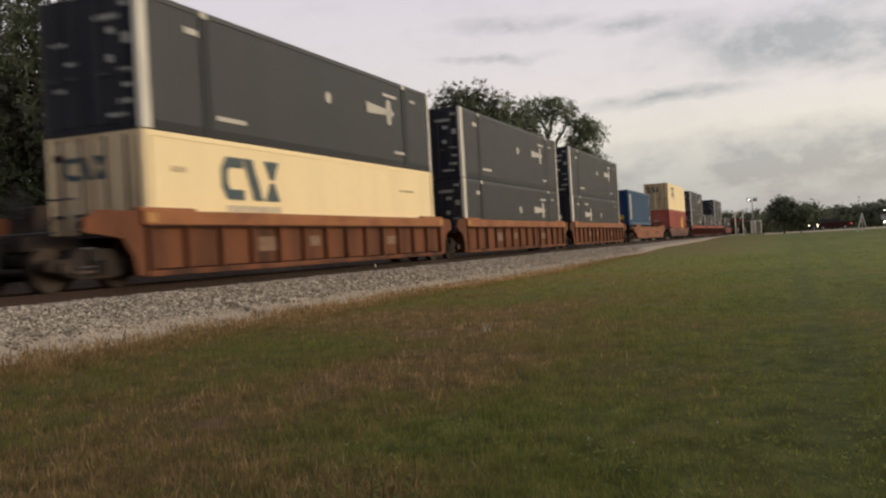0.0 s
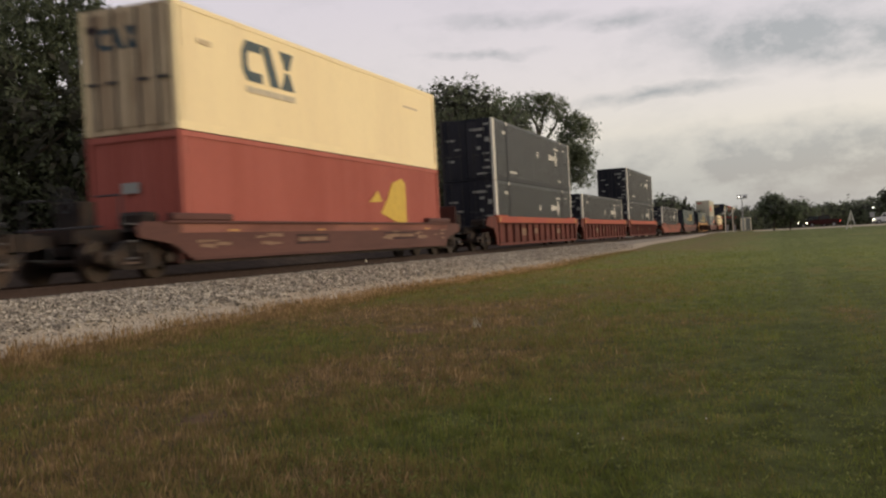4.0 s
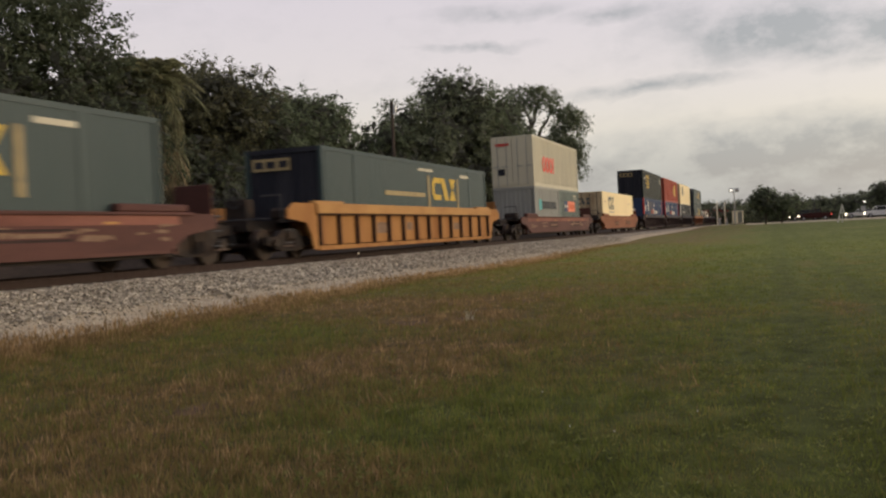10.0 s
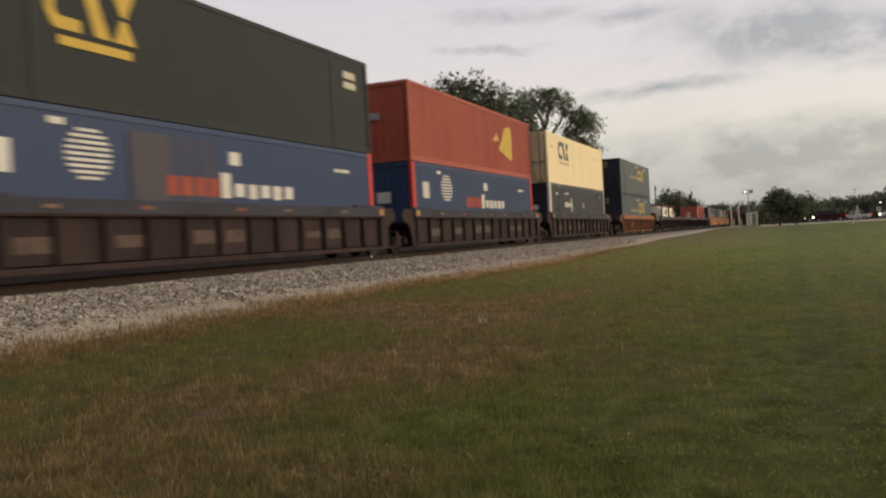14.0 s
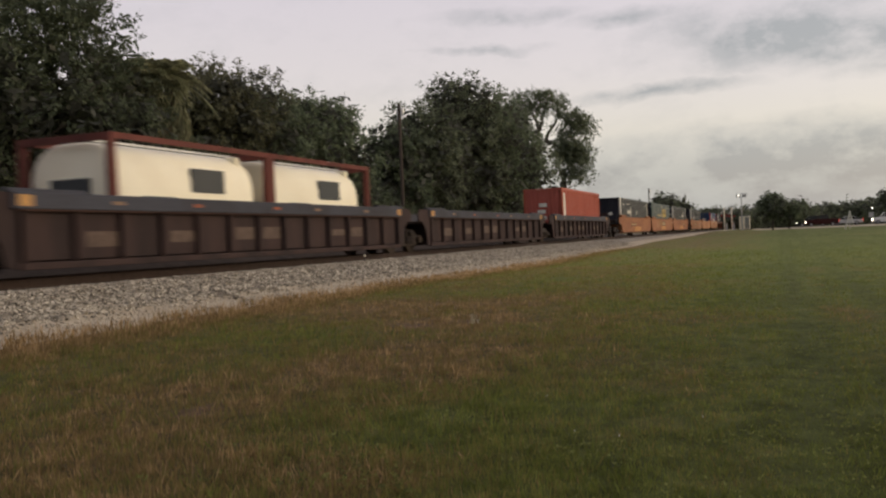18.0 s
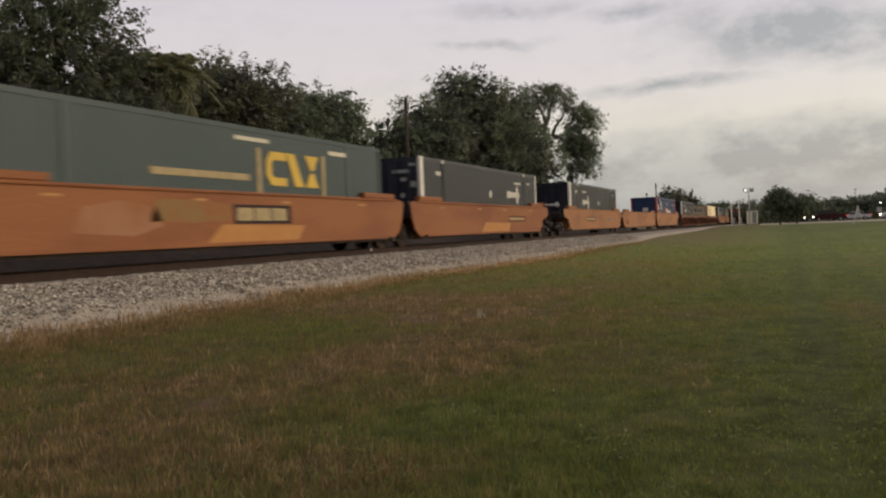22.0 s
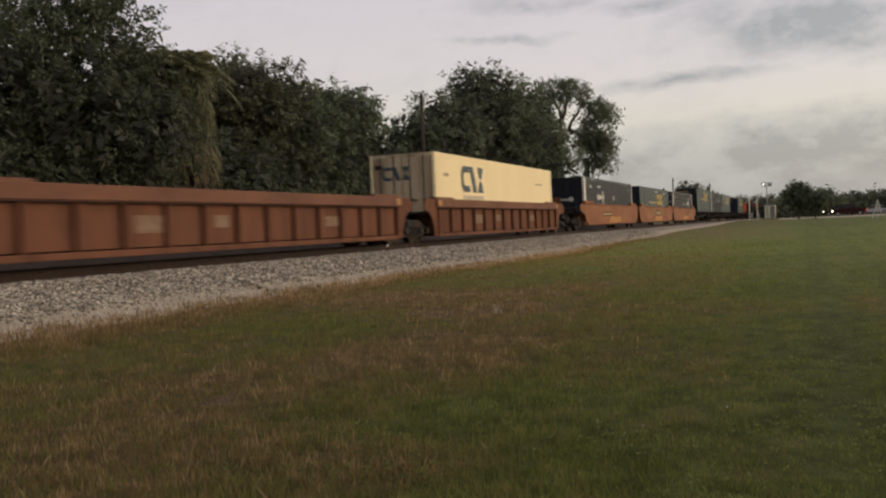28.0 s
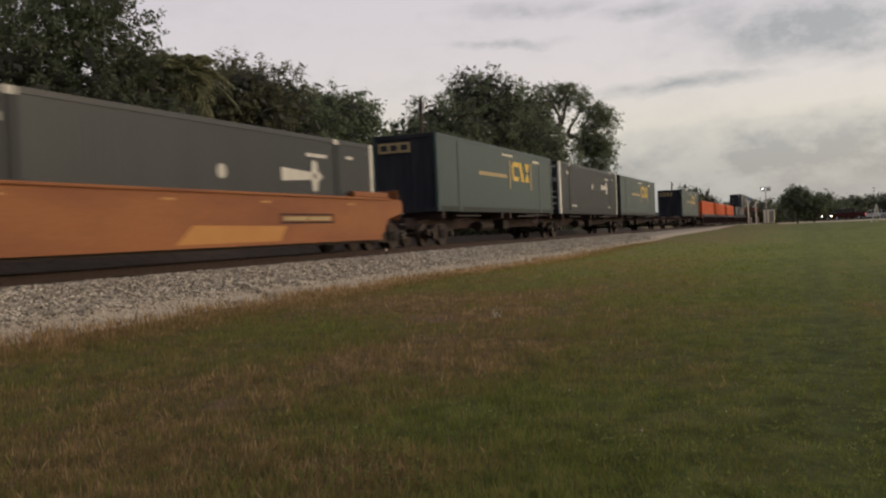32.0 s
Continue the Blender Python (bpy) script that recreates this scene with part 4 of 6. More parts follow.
    if paint == "sheet_amber" and lead_joint:
        one_box("mark_bar", (1.464, 1.468, 1.2, 2.75, 1.20, 1.28), M["worn_red"], root, "faded brown-red bar of the mark")
        for i in range(3):
            one_box("mark_post", (1.464, 1.468, 1.38 + 0.5 * i, 1.58 + 0.5 * i, 0.94, 1.20), M["worn_red"], root, "faded brown-red post of the mark")
        for y, w, z in ((-3.2, 1.5, 1.06), (-3.2, 1.5, 0.98), (-0.7, 0.25, 1.08), (-0.7, 0.25, 0.98)):
            one_box("stencil_line", (1.464, 1.467, y, y + w, z, z + 0.04), M["stencil"], root, "faded line of stencilled writing")
        for z in (0.62, 0.84):
            one_box("stencil_line", (1.464, 1.467, -7.9, -6.7, z, z + 0.12), M["rib_red"], root, "worn dark line of writing")
    if paint == "sheet_maroon":
        rnd = random.Random(4)
        for y in (-7.4, -5.2, 2.6, 5.4, 7.3):
            bm = bmesh.new()
            for k in range(4):
                p, q, w = y + rnd.uniform(-0.5, 0.5), rnd.uniform(0.60, 0.92), rnd.uniform(0.3, 0.9)
                flat(bm, [(p, q), (p + w, q + rnd.uniform(-0.06, 0.06)), (p + w * 0.95, q + 0.05), (p + 0.04, q + 0.07)], 1.46, 0.003 + 0.001 * k)
            part("scrawl", bm, M["stencil"], root, "pale worn scrawl on the paint")
    if paint in ("sheet_maroon", "sheet_red"):
        one_box("faded_band", (1.46, 1.463, -8.4, 8.4, top - 0.24, top - 0.045), M["faded_rose"], root, "sun-bleached band along the top of the plate")
    for y in (-6.6, -2.2, 1.5, 6.0):
        one_box("reflector_strip", (1.463, 1.468, y, y + 0.45, top - 0.22, top - 0.17), M["cap_yellow"], root, "dull yellow reflector strip")
    for e in (-1, 1):
        one_box("bulkhead", (-1.38, 1.38, *sorted((e * 8.30, e * 8.38)), 0.3, 1.1), M[paint], root)
    car_end(root, -1, paint, lead_joint)
    car_end(root, 1, paint, rear_joint)
    return root


def spine_car(lead_joint, rear_joint):
    root = new("spine_car")
    bm = bmesh.new()
    box(bm, -0.28, 0.28, -8.8, 8.8, 0.62, 1.06)
    part("centre_sill", bm, M["rib_grey"], root, bevel=0.02)
    for y in (-7.6, -0.6, 0.6, 5.0, 7.6):
        one_box("cross_arm", (-1.3, 1.3, y - 0.14, y + 0.14, 1.0, 1.26), M["rib_grey"], root, bevel=0.02)
    for y in (-5.0, 3.0):
        one_box("side_platform", (0.3, 1.35, y - 1.4, y + 1.4, 1.08, 1.14), M["steel"], root)
    one_box("wheel_chute", (-1.3, 1.3, 3.2, 7.0, 1.14, 1.2), M["steel"], root)
    bm = bmesh.new()
    tube(bm, (0.6, -2.0, 0.7), (0.6, -0.4, 0.7), 0.22, n=12)
    part("air_tank", bm, M["steel"], root)
    one_box("brake_gear", (0.3, 0.8, 1.0, 1.8, 0.55, 0.95), M["steel"], root, bevel=0.02)
    for s, j in ((-1, lead_joint), (1, rear_joint)):
        truck(root, s * 8.85 if j else s * 7.6)
    return root


def shell(root, L, H, side, end, roof, pitch=0.30, depth=0.036, W=2.6, bottom=0.0):
    """The corrugated box: side, end and roof panels between posts and rails."""
    hw, hl = W / 2, L / 2
    n = max(4, int((L - 0.5) / pitch))
    for s in (1, -1):
        bm = bmesh.new()
        prof = []
        for i in range(n):
            y = -hl + 0.22 + (L - 0.44) * i / n
            w = (L - 0.44) / n
            prof += [(y, 0), (y + w * 0.32, 0), (y + w * 0.42, depth), (y + w * 0.88, depth), (y + w * 0.98, 0)]
        lo = [bm.verts.new((s * (hw - 0.012 - d), y, 0.19)) for y, d in prof]
        hi = [bm.verts.new((s * (hw - 0.012 - d), y, H - 0.10)) for y, d in prof]
        for i in range(len(prof) - 1):
            bm.faces.new((lo[i], lo[i + 1], hi[i + 1], hi[i]))
        part("side_wall", bm, M[side], root)
        one_box("top_rail", (*sorted((s * (hw - 0.07), s * hw)), -hl + 0.15, hl - 0.15, H - 0.12, H), M[side], root)
        # darker rails on key and green boxes paint the shadow gap between tiers
        one_box("bottom_rail", (*sorted((s * (hw - 0.07), s * (hw - 0.012))), -hl + 0.15, hl - 0.15, 0.0, 0.20), M[{"key": "key_shade", "green": "dark_green"}.get(side, side)], root)
    for e in (-1, 1):
        bm = bmesh.new()
        prof = []
        for i in range(8):
            x = -hw + 0.16 + (W - 0.32) * i / 8
            w = (W - 0.32) / 8
            prof += [(x, 0), (x + w * 0.3, 0), (x + w * 0.42, 0.045), (x + w * 0.9, 0.045)]
        lo = [bm.verts.new((x, e * (hl - 0.03 - d), 0.10)) for x, d in prof]
        hi = [bm.verts.new((x, e * (hl - 0.03 - d), H - 0.08)) for x, d in prof]
        for i in range(len(prof) - 1):
            bm.faces.new((lo[i], lo[i + 1], hi[i + 1], hi[i]))
        part("end_wall", bm, M[end], root)
        one_box("end_header", (-hw + 0.1, hw - 0.1, *sorted((e * (hl - 0.1), e * hl)), H - 0.14, H), M[end], root)
        one_box("end_sill", (-hw + 0.1, hw - 0.1, *sorted((e * (hl - 0.1), e * hl)), 0.0, 0.15), M[end], root)
    one_box("roof", (-hw + 0.02, hw - 0.02, -hl + 0.06, hl - 0.06, H - 0.06, H - 0.02), M[roof], root)
    one_box("floor", (-hw + 0.06, hw - 0.06, -hl + 0.06, hl - 0.06, 0.04, 0.12), M["steel"], root)


def posts(root, L, H, paint, W=2.6, width=0.16, ends=(-1, 1), at=None, back=None):
    hw, hl = W / 2, (L / 2 if at is None else at)
    for e in ends:
        for s in (-1, 1):
            one_box("corner_post", (*sorted((s * (hw - 0.12), s * (hw + 0.006))), *sorted((e * (hl - width), e * (hl + 0.004))), 0, H + 0.004), M[(back or paint) if s < 0 else paint], root, bevel=0.01)


def doors(root, L, H, paint, e=-1):
    y = e * (L / 2 - 0.004)
    for s in (-1, 1):
        d = one_box("door", (*sorted((s * 0.02, s * 1.14)), *sorted((y, y + e * 0.03)), 0.14, H - 0.14), M[paint], root)
        bm = bmesh.new()
        for x in (0.32, 0.86):
            tube(bm, (s * x, y + e * 0.06, 0.08), (s * x, y + e * 0.06, H - 0.08), 0.022, n=6)
            box(bm, *sorted((s * (x - 0.06), s * (x + 0.28))), *sorted((y + e * 0.04, y + e * 0.08)), 1.15, 1.21)
        part("lock_rod", bm, M["grey" if paint == "offwhite" else "rod"], d, "galvanised lock rods" if paint == "offwhite" else "dark lock rods")


def placards(root, L, spots, paint="grey"):
    """White plates on the lead doors: (x, z, width, height)."""
    y = -L / 2
    for x, z, w, h in spots:
        one_box("placard", (x, x + w, y - 0.045, y - 0.036, z, z + h), M[paint], root, "pale plate on the end door")


def side_marks(root, name, polys, paint, label, W=2.6):
    """Painted marks on both long walls; (y, z) as read on the wall that faces the field."""
    for s in (1, -1):
        bm = None
        for pts in polys:
            bm = bm or bmesh.new()
            if s > 0:
                flat(bm, pts, W / 2 - 0.010, 0.012)
            else:
                flat(bm, [(-y, z) for y, z in reversed(pts)], -W / 2 - 0.002, 0.012)
            if name not in WHOLE:
                part(name, bm, M[paint], root, label)
                bm = None
        if bm:
            part(name, bm, M[paint], root, label)


WHOLE = ("emblem", "sail_mark", "ring_mark", "side_mark")


def emblem(y, z, w, h):
    """The line's mark as plain shapes: a blunt open bracket, a slanted bar and two wedges point to point."""
    t, e, m = h * 0.24, y + w * 0.36, y + w * 0.68
    return [[(y + w * 0.08, z), (e, z), (e, z + t), (y + w * 0.13, z + t), (y + w * 0.09, z + h * 0.36), (y, z + h * 0.28)],
            [(y, z + h * 0.28), (y + w * 0.09, z + h * 0.36), (y + w * 0.09, z + h * 0.64), (y, z + h * 0.72)],
            [(y, z + h * 0.72), (y + w * 0.09, z + h * 0.64), (y + w * 0.13, z + h - t), (e, z + h - t), (e, z + h), (y + w * 0.08, z + h)],
            [(e + w * 0.16, z), (m + w * 0.01, z), (e + w * 0.16, z + h), (e + w * 0.01, z + h)],
            [(m + w * 0.05, z), (y + w, z), (y + w * 0.90, z + h * 0.46), (m + w * 0.15, z + h * 0.46)],
            [(m + w * 0.15, z + h * 0.54), (y + w * 0.90, z + h * 0.54), (y + w, z + h), (m + w * 0.05, z + h)]]


def key_box(reverse=False):
    L, H = 16.15, 2.9
    root = tagged(new("shipping_container"), "dark grey ribbed container, white corner posts, pale bar-and-diamond mark", "container")
    shell(root, L, H, "key", "black", "key", 0.26, 0.02)
    posts(root, L, H, "white", width=0.40 if reverse else 0.30, ends=(-1,), back="white" if reverse else "rod")
    posts(root, L, H, "white", width=0.17, ends=(1,), back="rod")
    if reverse:
        bm = bmesh.new()
        box(bm, -0.75, 0.35, -L / 2 - 0.012, -L / 2 + 0.004, 1.50, 1.60)
        tube(bm, (0.48, -L / 2 - 0.012, 1.55), (0.48, -L / 2 + 0.004, 1.55), 0.17, n=6)
        part("end_mark", bm, M["white"], root, "pale bar-and-diamond mark on the end")
        one_box("placard", (-1.12, -0.86, -L / 2 - 0.012, -L / 2 + 0.004, 1.25, 1.52), M["white"], root, "pale plate on the end")
    else:
        doors(root, L, H, "black")
        placards(root, L, [(0.2, 2.32, 0.7, 0.12), (0.92, 1.78, 0.22, 0.22), (0.78, 1.16, 0.34, 0.11), (0.75, 0.52, 0.36, 0.11), (-1.0, 1.9, 0.42, 0.08), (-0.95, 0.9, 0.3, 0.10),
                           (0.52, 2.02, 0.24, 0.13), (0.84, 0.86, 0.28, 0.10), (0.88, 2.56, 0.24, 0.11), (0.46, 0.26, 0.5, 0.09), (-0.62, 1.46, 0.34, 0.08), (0.50, 1.42, 0.18, 0.16)])
    y = -4.45 if reverse else 2.65
    lift = 0.14 if reverse else 0.20
    mark = [[(y + 0.12, 1.40), (y + 1.5, 1.47), (y + 1.5, 1.69), (y + 0.12, 1.75)],
            [(y + 1.42, 1.58), (y + 1.64, 1.44), (y + 1.68, 1.20), (y + 1.82, 1.14), (y + 1.96, 1.21), (y + 1.99, 1.43), (y + 2.26, 1.58), (y + 1.99, 1.73), (y + 1.96, 1.96), (y + 1.82, 2.02), (y + 1.68, 1.96), (y + 1.64, 1.72)]]
    mark = [[(p, q + lift) for p, q in pts] for pts in mark]
    side_marks(root, "side_mark", mark, "mark_white", "pale bar with a diamond head")
    side_marks(root, "mark_centre", [[(y + 1.75, 1.51 + lift), (y + 1.91, 1.51 + lift), (y + 1.91, 1.65 + lift), (y + 1.75, 1.65 + lift)]], "key", "dark centre of the mark")
    side_marks(root, "number_bar", [rect(y + 0.1, y + 1.2, 2.34, 2.44) if reverse else rect(y + 1.4, y + 2.5, 2.30, 2.40), rect(6.35, 6.75, 2.36, 2.45), rect(-6.5, -6.0, 2.27, 2.42), rect(-5.4, -4.2, 0.42, 0.53), rect(4.8, 5.7, 0.43, 0.52)], "mark_white", "small white number bars")
    yd = 0.9 if reverse else 0.2
    side_marks(root, "hazard_diamond", [ring_pts(yd, 1.72, 0.18, 8)], "mark_white", "round-cornered white hazard plate")
    for s in (-1, 1):
        for y in (-5.75, 5.75):
            # posts darker than the panels, with their shade in the colour
            one_box("stacking_post", (*sorted((s * 1.29, s * 1.303)), y - 0.14, y + 0.14, 0.0, H), M["key_shade"], root)
            one_box("post_cap", (*sorted((s * 1.30, s * 1.308)), y - 0.13, y + 0.13, H - 0.16, H - 0.01), M["mark_white"], root, "white cap on the post")
    return root


def green_box(paint="green", front_mark=False):
    L, H = 16.15, 2.9
    root = tagged(new("shipping_container"), "dull green container with a yellow emblem and black end", "container")
    shell(root, L, H, paint, "black", paint, 0.26, 0.012)
    posts(root, L, H, paint)
    bm = bmesh.new()
    box(bm, -1.05, 0.25, -L / 2 - 0.02, -L / 2 + 0.01, 2.25, 2.62)
    part("end_sign", bm, M["tan_mark"], root, "yellow sign on the end")
    for x in (-0.95, -0.55, -0.12):
        one_box("sign_block", (x, x + 0.28, -L / 2 - 0.026, -L / 2 - 0.02, 2.33, 2.54), M["black"], root, "dark block on the sign")
    if front_mark:
        side_marks(root, "emblem", emblem(-5.5, 1.42, 2.45, 1.02), "yellow", "yellow emblem, a framed bar and wedges")
        side_marks(root, "text_bar", [rect(-5.2, -3.2, 1.12, 1.30)], "yellow", "yellow bar of small writing")
        side_marks(root, "number_bar", [rect(-6.8, -6.1, 1.95, 2.2), rect(6.4, 7.2, 2.2, 2.42), rect(6.4, 7.2, 1.9, 2.1)], "offwhite", "small pale number bars")
    else:
        side_marks(root, "emblem", emblem(1.10, 1.47, 2.75, 0.88), "yellow", "yellow emblem, a framed bar and wedges")
        side_marks(root, "text_bar", [rect(-3.45, 0.3, 1.55, 1.71)], "tan_mark", "yellow bar of small writing")
        side_marks(root, "upright_stripe", [rect(0.66, 0.84, 1.1, 2.4), rect(4.05, 4.23, 1.1, 2.4)], "tan_mark", "pale upright stripes beside the emblem")
        side_marks(root, "number_bar", [rect(-0.28, 1.25, 2.54, 2.64), rect(4.5, 5.6, 2.46, 2.58)], "offwhite", "small pale number bars")
    for s in (-1, 1):
        for y in (-5.75, 5.75):
            one_box("stacking_post", (*sorted((s * 1.29, s * 1.303)), y - 0.16, y + 0.16, 0.0, H), M[paint], root)
    return root


def cream_box():
    L, H = 16.15, 2.9
    root = tagged(new("shipping_container"), "cream container with a faded dark emblem and stained end doors", "container")
    shell(root, L, H, "cream", "cream_end", "cream", 0.26, 0.010)
    posts(root, L, H, "cream")
    doors(root, L, H, "cream_end")
    side_marks(root, "emblem", emblem(-5.35, 1.50, 2.55, 1.02), "ink", "faded dark emblem, a framed bar and wedges")
    side_marks(root, "text_bar", [rect(-5.2, -2.8, 1.20, 1.36)], "cream_mark", "pale strip of worn small writing")
    side_marks(root, "number_bar", [rect(5.0, 6.2, 2.06, 2.12), rect(-7.2, -6.7, 2.05, 2.17)], "cream_end", "small faint number bars")
    bm = bmesh.new()
    for pts in emblem(-0.80, 1.93, 1.10, 0.50):
        a, b = [bm.verts.new((x, -L / 2 - 0.038, z)) for x, z in pts], [bm.verts.new((x, -L / 2 - 0.032, z)) for x, z in pts]
        bm.faces.new(a)
        bm.faces.new(list(reversed(b)))
        for i in range(len(pts)):
            bm.faces.new((a[i], a[(i + 1) % len(pts)], b[(i + 1) % len(pts)], b[i]))
    part("end_mark", bm, M["ink"], root, "faded dark emblem on the end doors")
    one_box("placard", (-1.10, -0.78, -L / 2 - 0.042, -L / 2 - 0.034, 2.36, 2.52), M["rib_grey"], root, "small dark plate on the end door")
    return root


def navy_box(patched=False):
    L, H = 16.15, 2.9
    root = tagged(new("shipping_container"), "navy blue container with red corner posts and white marks", "container")
    shell(root, L, H, "navy", "navy", "navy", 0.26, 0.02)
    posts(root, L, H, "bright_red", width=0.26)
    for i in range(9):
        z = 1.55 + 0.115 * i
        h = 0.62 * math.sqrt(max(0.05, 1 - ((i - 4) / 4.6) ** 2))
        one_box("disc_stripe", (1.29, 1.306, -4.6 - h, -4.6 + h, z, z + 0.06), M["white"], root, "white stripe of a round mark")
    side_marks(root, "letter_block", [rect(-0.3 + 0.58 * i, 0.10 + 0.58 * i, 1.30 + 0.04 * (i % 2), 1.66 if i else 1.9) for i in range(6)], "white", "white block letters")
    if patched:
        side_marks(root, "repaint_panel", [rect(-3.45, -0.42, 1.05, 2.62)], "navy_grime", "dull streaked repainted panel")
    red = [[(y, z) for y, z in rect(-2.3 + 0.5 * i, -1.9 + 0.5 * i, 1.32, 1.75)] for i in range(4)]
    side_marks(root, "letter_block", red, "cap_red", "faded red block letters", 2.616 if patched else 2.6)
    side_marks(root, "number_bar", [rect(-7.2, -6.6, 0.62, 1.25), rect(-7.1, -6.5, 1.6, 2.2), rect(0.1, 0.55, 2.1, 2.42), rect(5.5, 6.4, 2.2, 2.3), rect(-5.6, -5.2, 2.55, 2.68)], "white", "small white number blocks")
    bm = bmesh.new()
    box(bm, -0.12, 0.42, -L / 2 - 0.02, -L / 2 + 0.0, 1.45, 1.85)
    box(bm, -0.15, 0.45, -L / 2 - 0.02, -L / 2 + 0.0, 0.85, 1.25)
    part("end_mark", bm, M["white"], root, "white blocks on the end")
    return root


def plain_box(paint, L, H, label, W=2.6, end=None):
    root = tagged(new("shipping_container"), label, "container")
    shell(root, L, H, paint, end or paint, paint, 0.28, 0.03, W)
    posts(root, L, H, paint, W)
    return root


def blue_box():
    root = plain_box("blue", 12.19, 2.9, "sky-blue container with a white upright bar near its end", 2.44, "deep_blue")
    one_box("placard", (0.45, 0.78, -6.13, -6.10, 0.45, 0.82), M["yellow"], root, "yellow plate on the end")
    one_box("text_bar", (-0.75, 0.55, -6.12, -6.10, 2.48, 2.56), M["slate"], root, "pale worn line of writing on the end")
    side_marks(root, "name_bar", [rect(-5.35, -4.75, 0.45, 2.55)], "white", "tall white name bar", 2.44)
    side_marks(root, "number_bar", [rect(5.05, 5.45, 2.34, 2.42), rect(5.05, 5.40, 2.16, 2.22), rect(5.1, 5.45, 1.92, 1.98)], "offwhite", "small pale number bars", 2.44)
    side_marks(root, "name_block", [rect(-5.22, -4.90, 0.62 + 0.235 * i, 0.76 + 0.235 * i) for i in range(8)], "grey", "dull worn letter on the name bar, as a block", 2.45)
    side_marks(root, "label_plate", [rect(5.2, 5.5, 0.45, 0.85)], "yellow", "yellow label plate", 2.44)
    return root


def red_box(paint, label, logo="yellow"):
    root = plain_box(paint, 16.15, 2.9, label)
    sail = [[(2.6, 1.15), (4.4, 0.75), (4.4, 2.4), (3.6, 2.2), (3.2, 1.7)], [(4.4, 0.75), (4.75, 0.8), (4.75, 2.25), (4.4, 2.4)], [(1.7, 1.5), (2.7, 1.55), (2.4, 1.9)]]
    side_marks(root, "sail_mark", sail, logo, "yellow sail-shaped mark")
    bm = bmesh.new()
    prism_y = -16.15 / 2 - 0.02
    box(bm, -0.35, 0.15, prism_y, prism_y + 0.012, 1.55, 1.80)
    part("end_mark", bm, M["grey"], root, "dull pale plate on the end")
    doors(root, 16.15, 2.9, paint, 1)
    return root


def pale_box():
    root = plain_box("offwhite", 12.19, 2.9, "off-white container with a red-orange ringed mark", 2.44, "offwhite")
    rings = []
    for i, y in enumerate((-3.55, -2.7, -1.85)):
        for a in range(12):
            p, q = 2 * math.pi * a / 12, 2 * math.pi * (a + 1) / 12
            rings.append([(y + 0.24 * math.cos(p), 1.35 + 0.3 * math.sin(p)), (y + 0.42 * math.cos(p), 1.35 + 0.48 * math.sin(p)),
                          (y + 0.42 * math.cos(q), 1.35 + 0.48 * math.sin(q)), (y + 0.24 * math.cos(q), 1.35 + 0.3 * math.sin(q))])
    rings.append(rect(-1.3, -1.1, 0.87, 1.83))
    side_marks(root, "ring_mark", rings, "mark_red", "red-orange mark of rings", 2.44)
    doors(root, 12.19, 2.9, "offwhite")
    bm = bmesh.new()
    box(bm, -0.95, -0.15, -6.16, -6.14, 2.35, 2.5)
    part("end_mark", bm, M["bright_red"], root, "red bar on the door")
    bm = bmesh.new()
    box(bm, -0.85, -0.45, -6.16, -6.14, 0.7, 1.05)
    part("end_plate", bm, M["black"], root, "black plate on the door")
    return root


def short_box(kind):
    root = plain_box("grey" if kind else "sage", 6.06, 2.59, "pale grey short container with a dark name bar" if kind else "sage-green short container with a salmon name panel", 2.44)
    if kind:
        side_marks(root, "name_bar", [rect(-1.4 + 0.53 * i, -1.0 + 0.53 * i, 1.32, 1.76) for i in range(7)], "key", "dark block letters", 2.44)
        side_marks(root, "star_panel", [rect(-2.15, -1.5, 1.25, 1.85)], "teal", "teal star panel", 2.44)
    else:
        side_marks(root, "name_panel", [rect(-0.6, 1.6, 1.20, 1.88)], "salmon", "salmon-orange name panel", 2.44)
        side_marks(root, "name_bar", [rect(-0.42 + 0.5 * i, -0.08 + 0.5 * i, 1.38, 1.68) for i in range(4)], "vivid", "darker orange worn letters as bars", 2.45)
        side_marks(root, "dark_panel", [rect(-1.6, -0.6, 1.20, 1.88)], "navy", "navy panel", 2.44)
        side_marks(root, "wave_band", [[(-1.6, 1.42), (-1.1, 1.52), (-0.6, 1.42), (-0.6, 1.66), (-1.1, 1.56), (-1.6, 1.66)]], "mark_white", "white band across the panel", 2.45)
        side_marks(root, "number_bar", [rect(1.2, 2.2, 2.2, 2.3), rect(1.4, 2.1, 2.02, 2.1)], "offwhite", "pale number bars", 2.44)
    return root


def stripe_box():
    root = plain_box("orange_red", 12.19, 2.9, "orange-red container with a white upright stripe", 2.44, "red")
    side_marks(root, "upright_stripe", [rect(-5.7, -5.25, 0.3, 2.6)], "white", "white upright stripe", 2.44)
    bm = bmesh.new()
    for x, z in ((-0.25, 1.75), (-0.35, 1.35), (-0.3, 0.95)):
        box(bm, x, x + 0.5, -6.13, -6.11, z, z + 0.24)
    part("end_mark", bm, M["white"], root, "white blocks on the end")
    return root


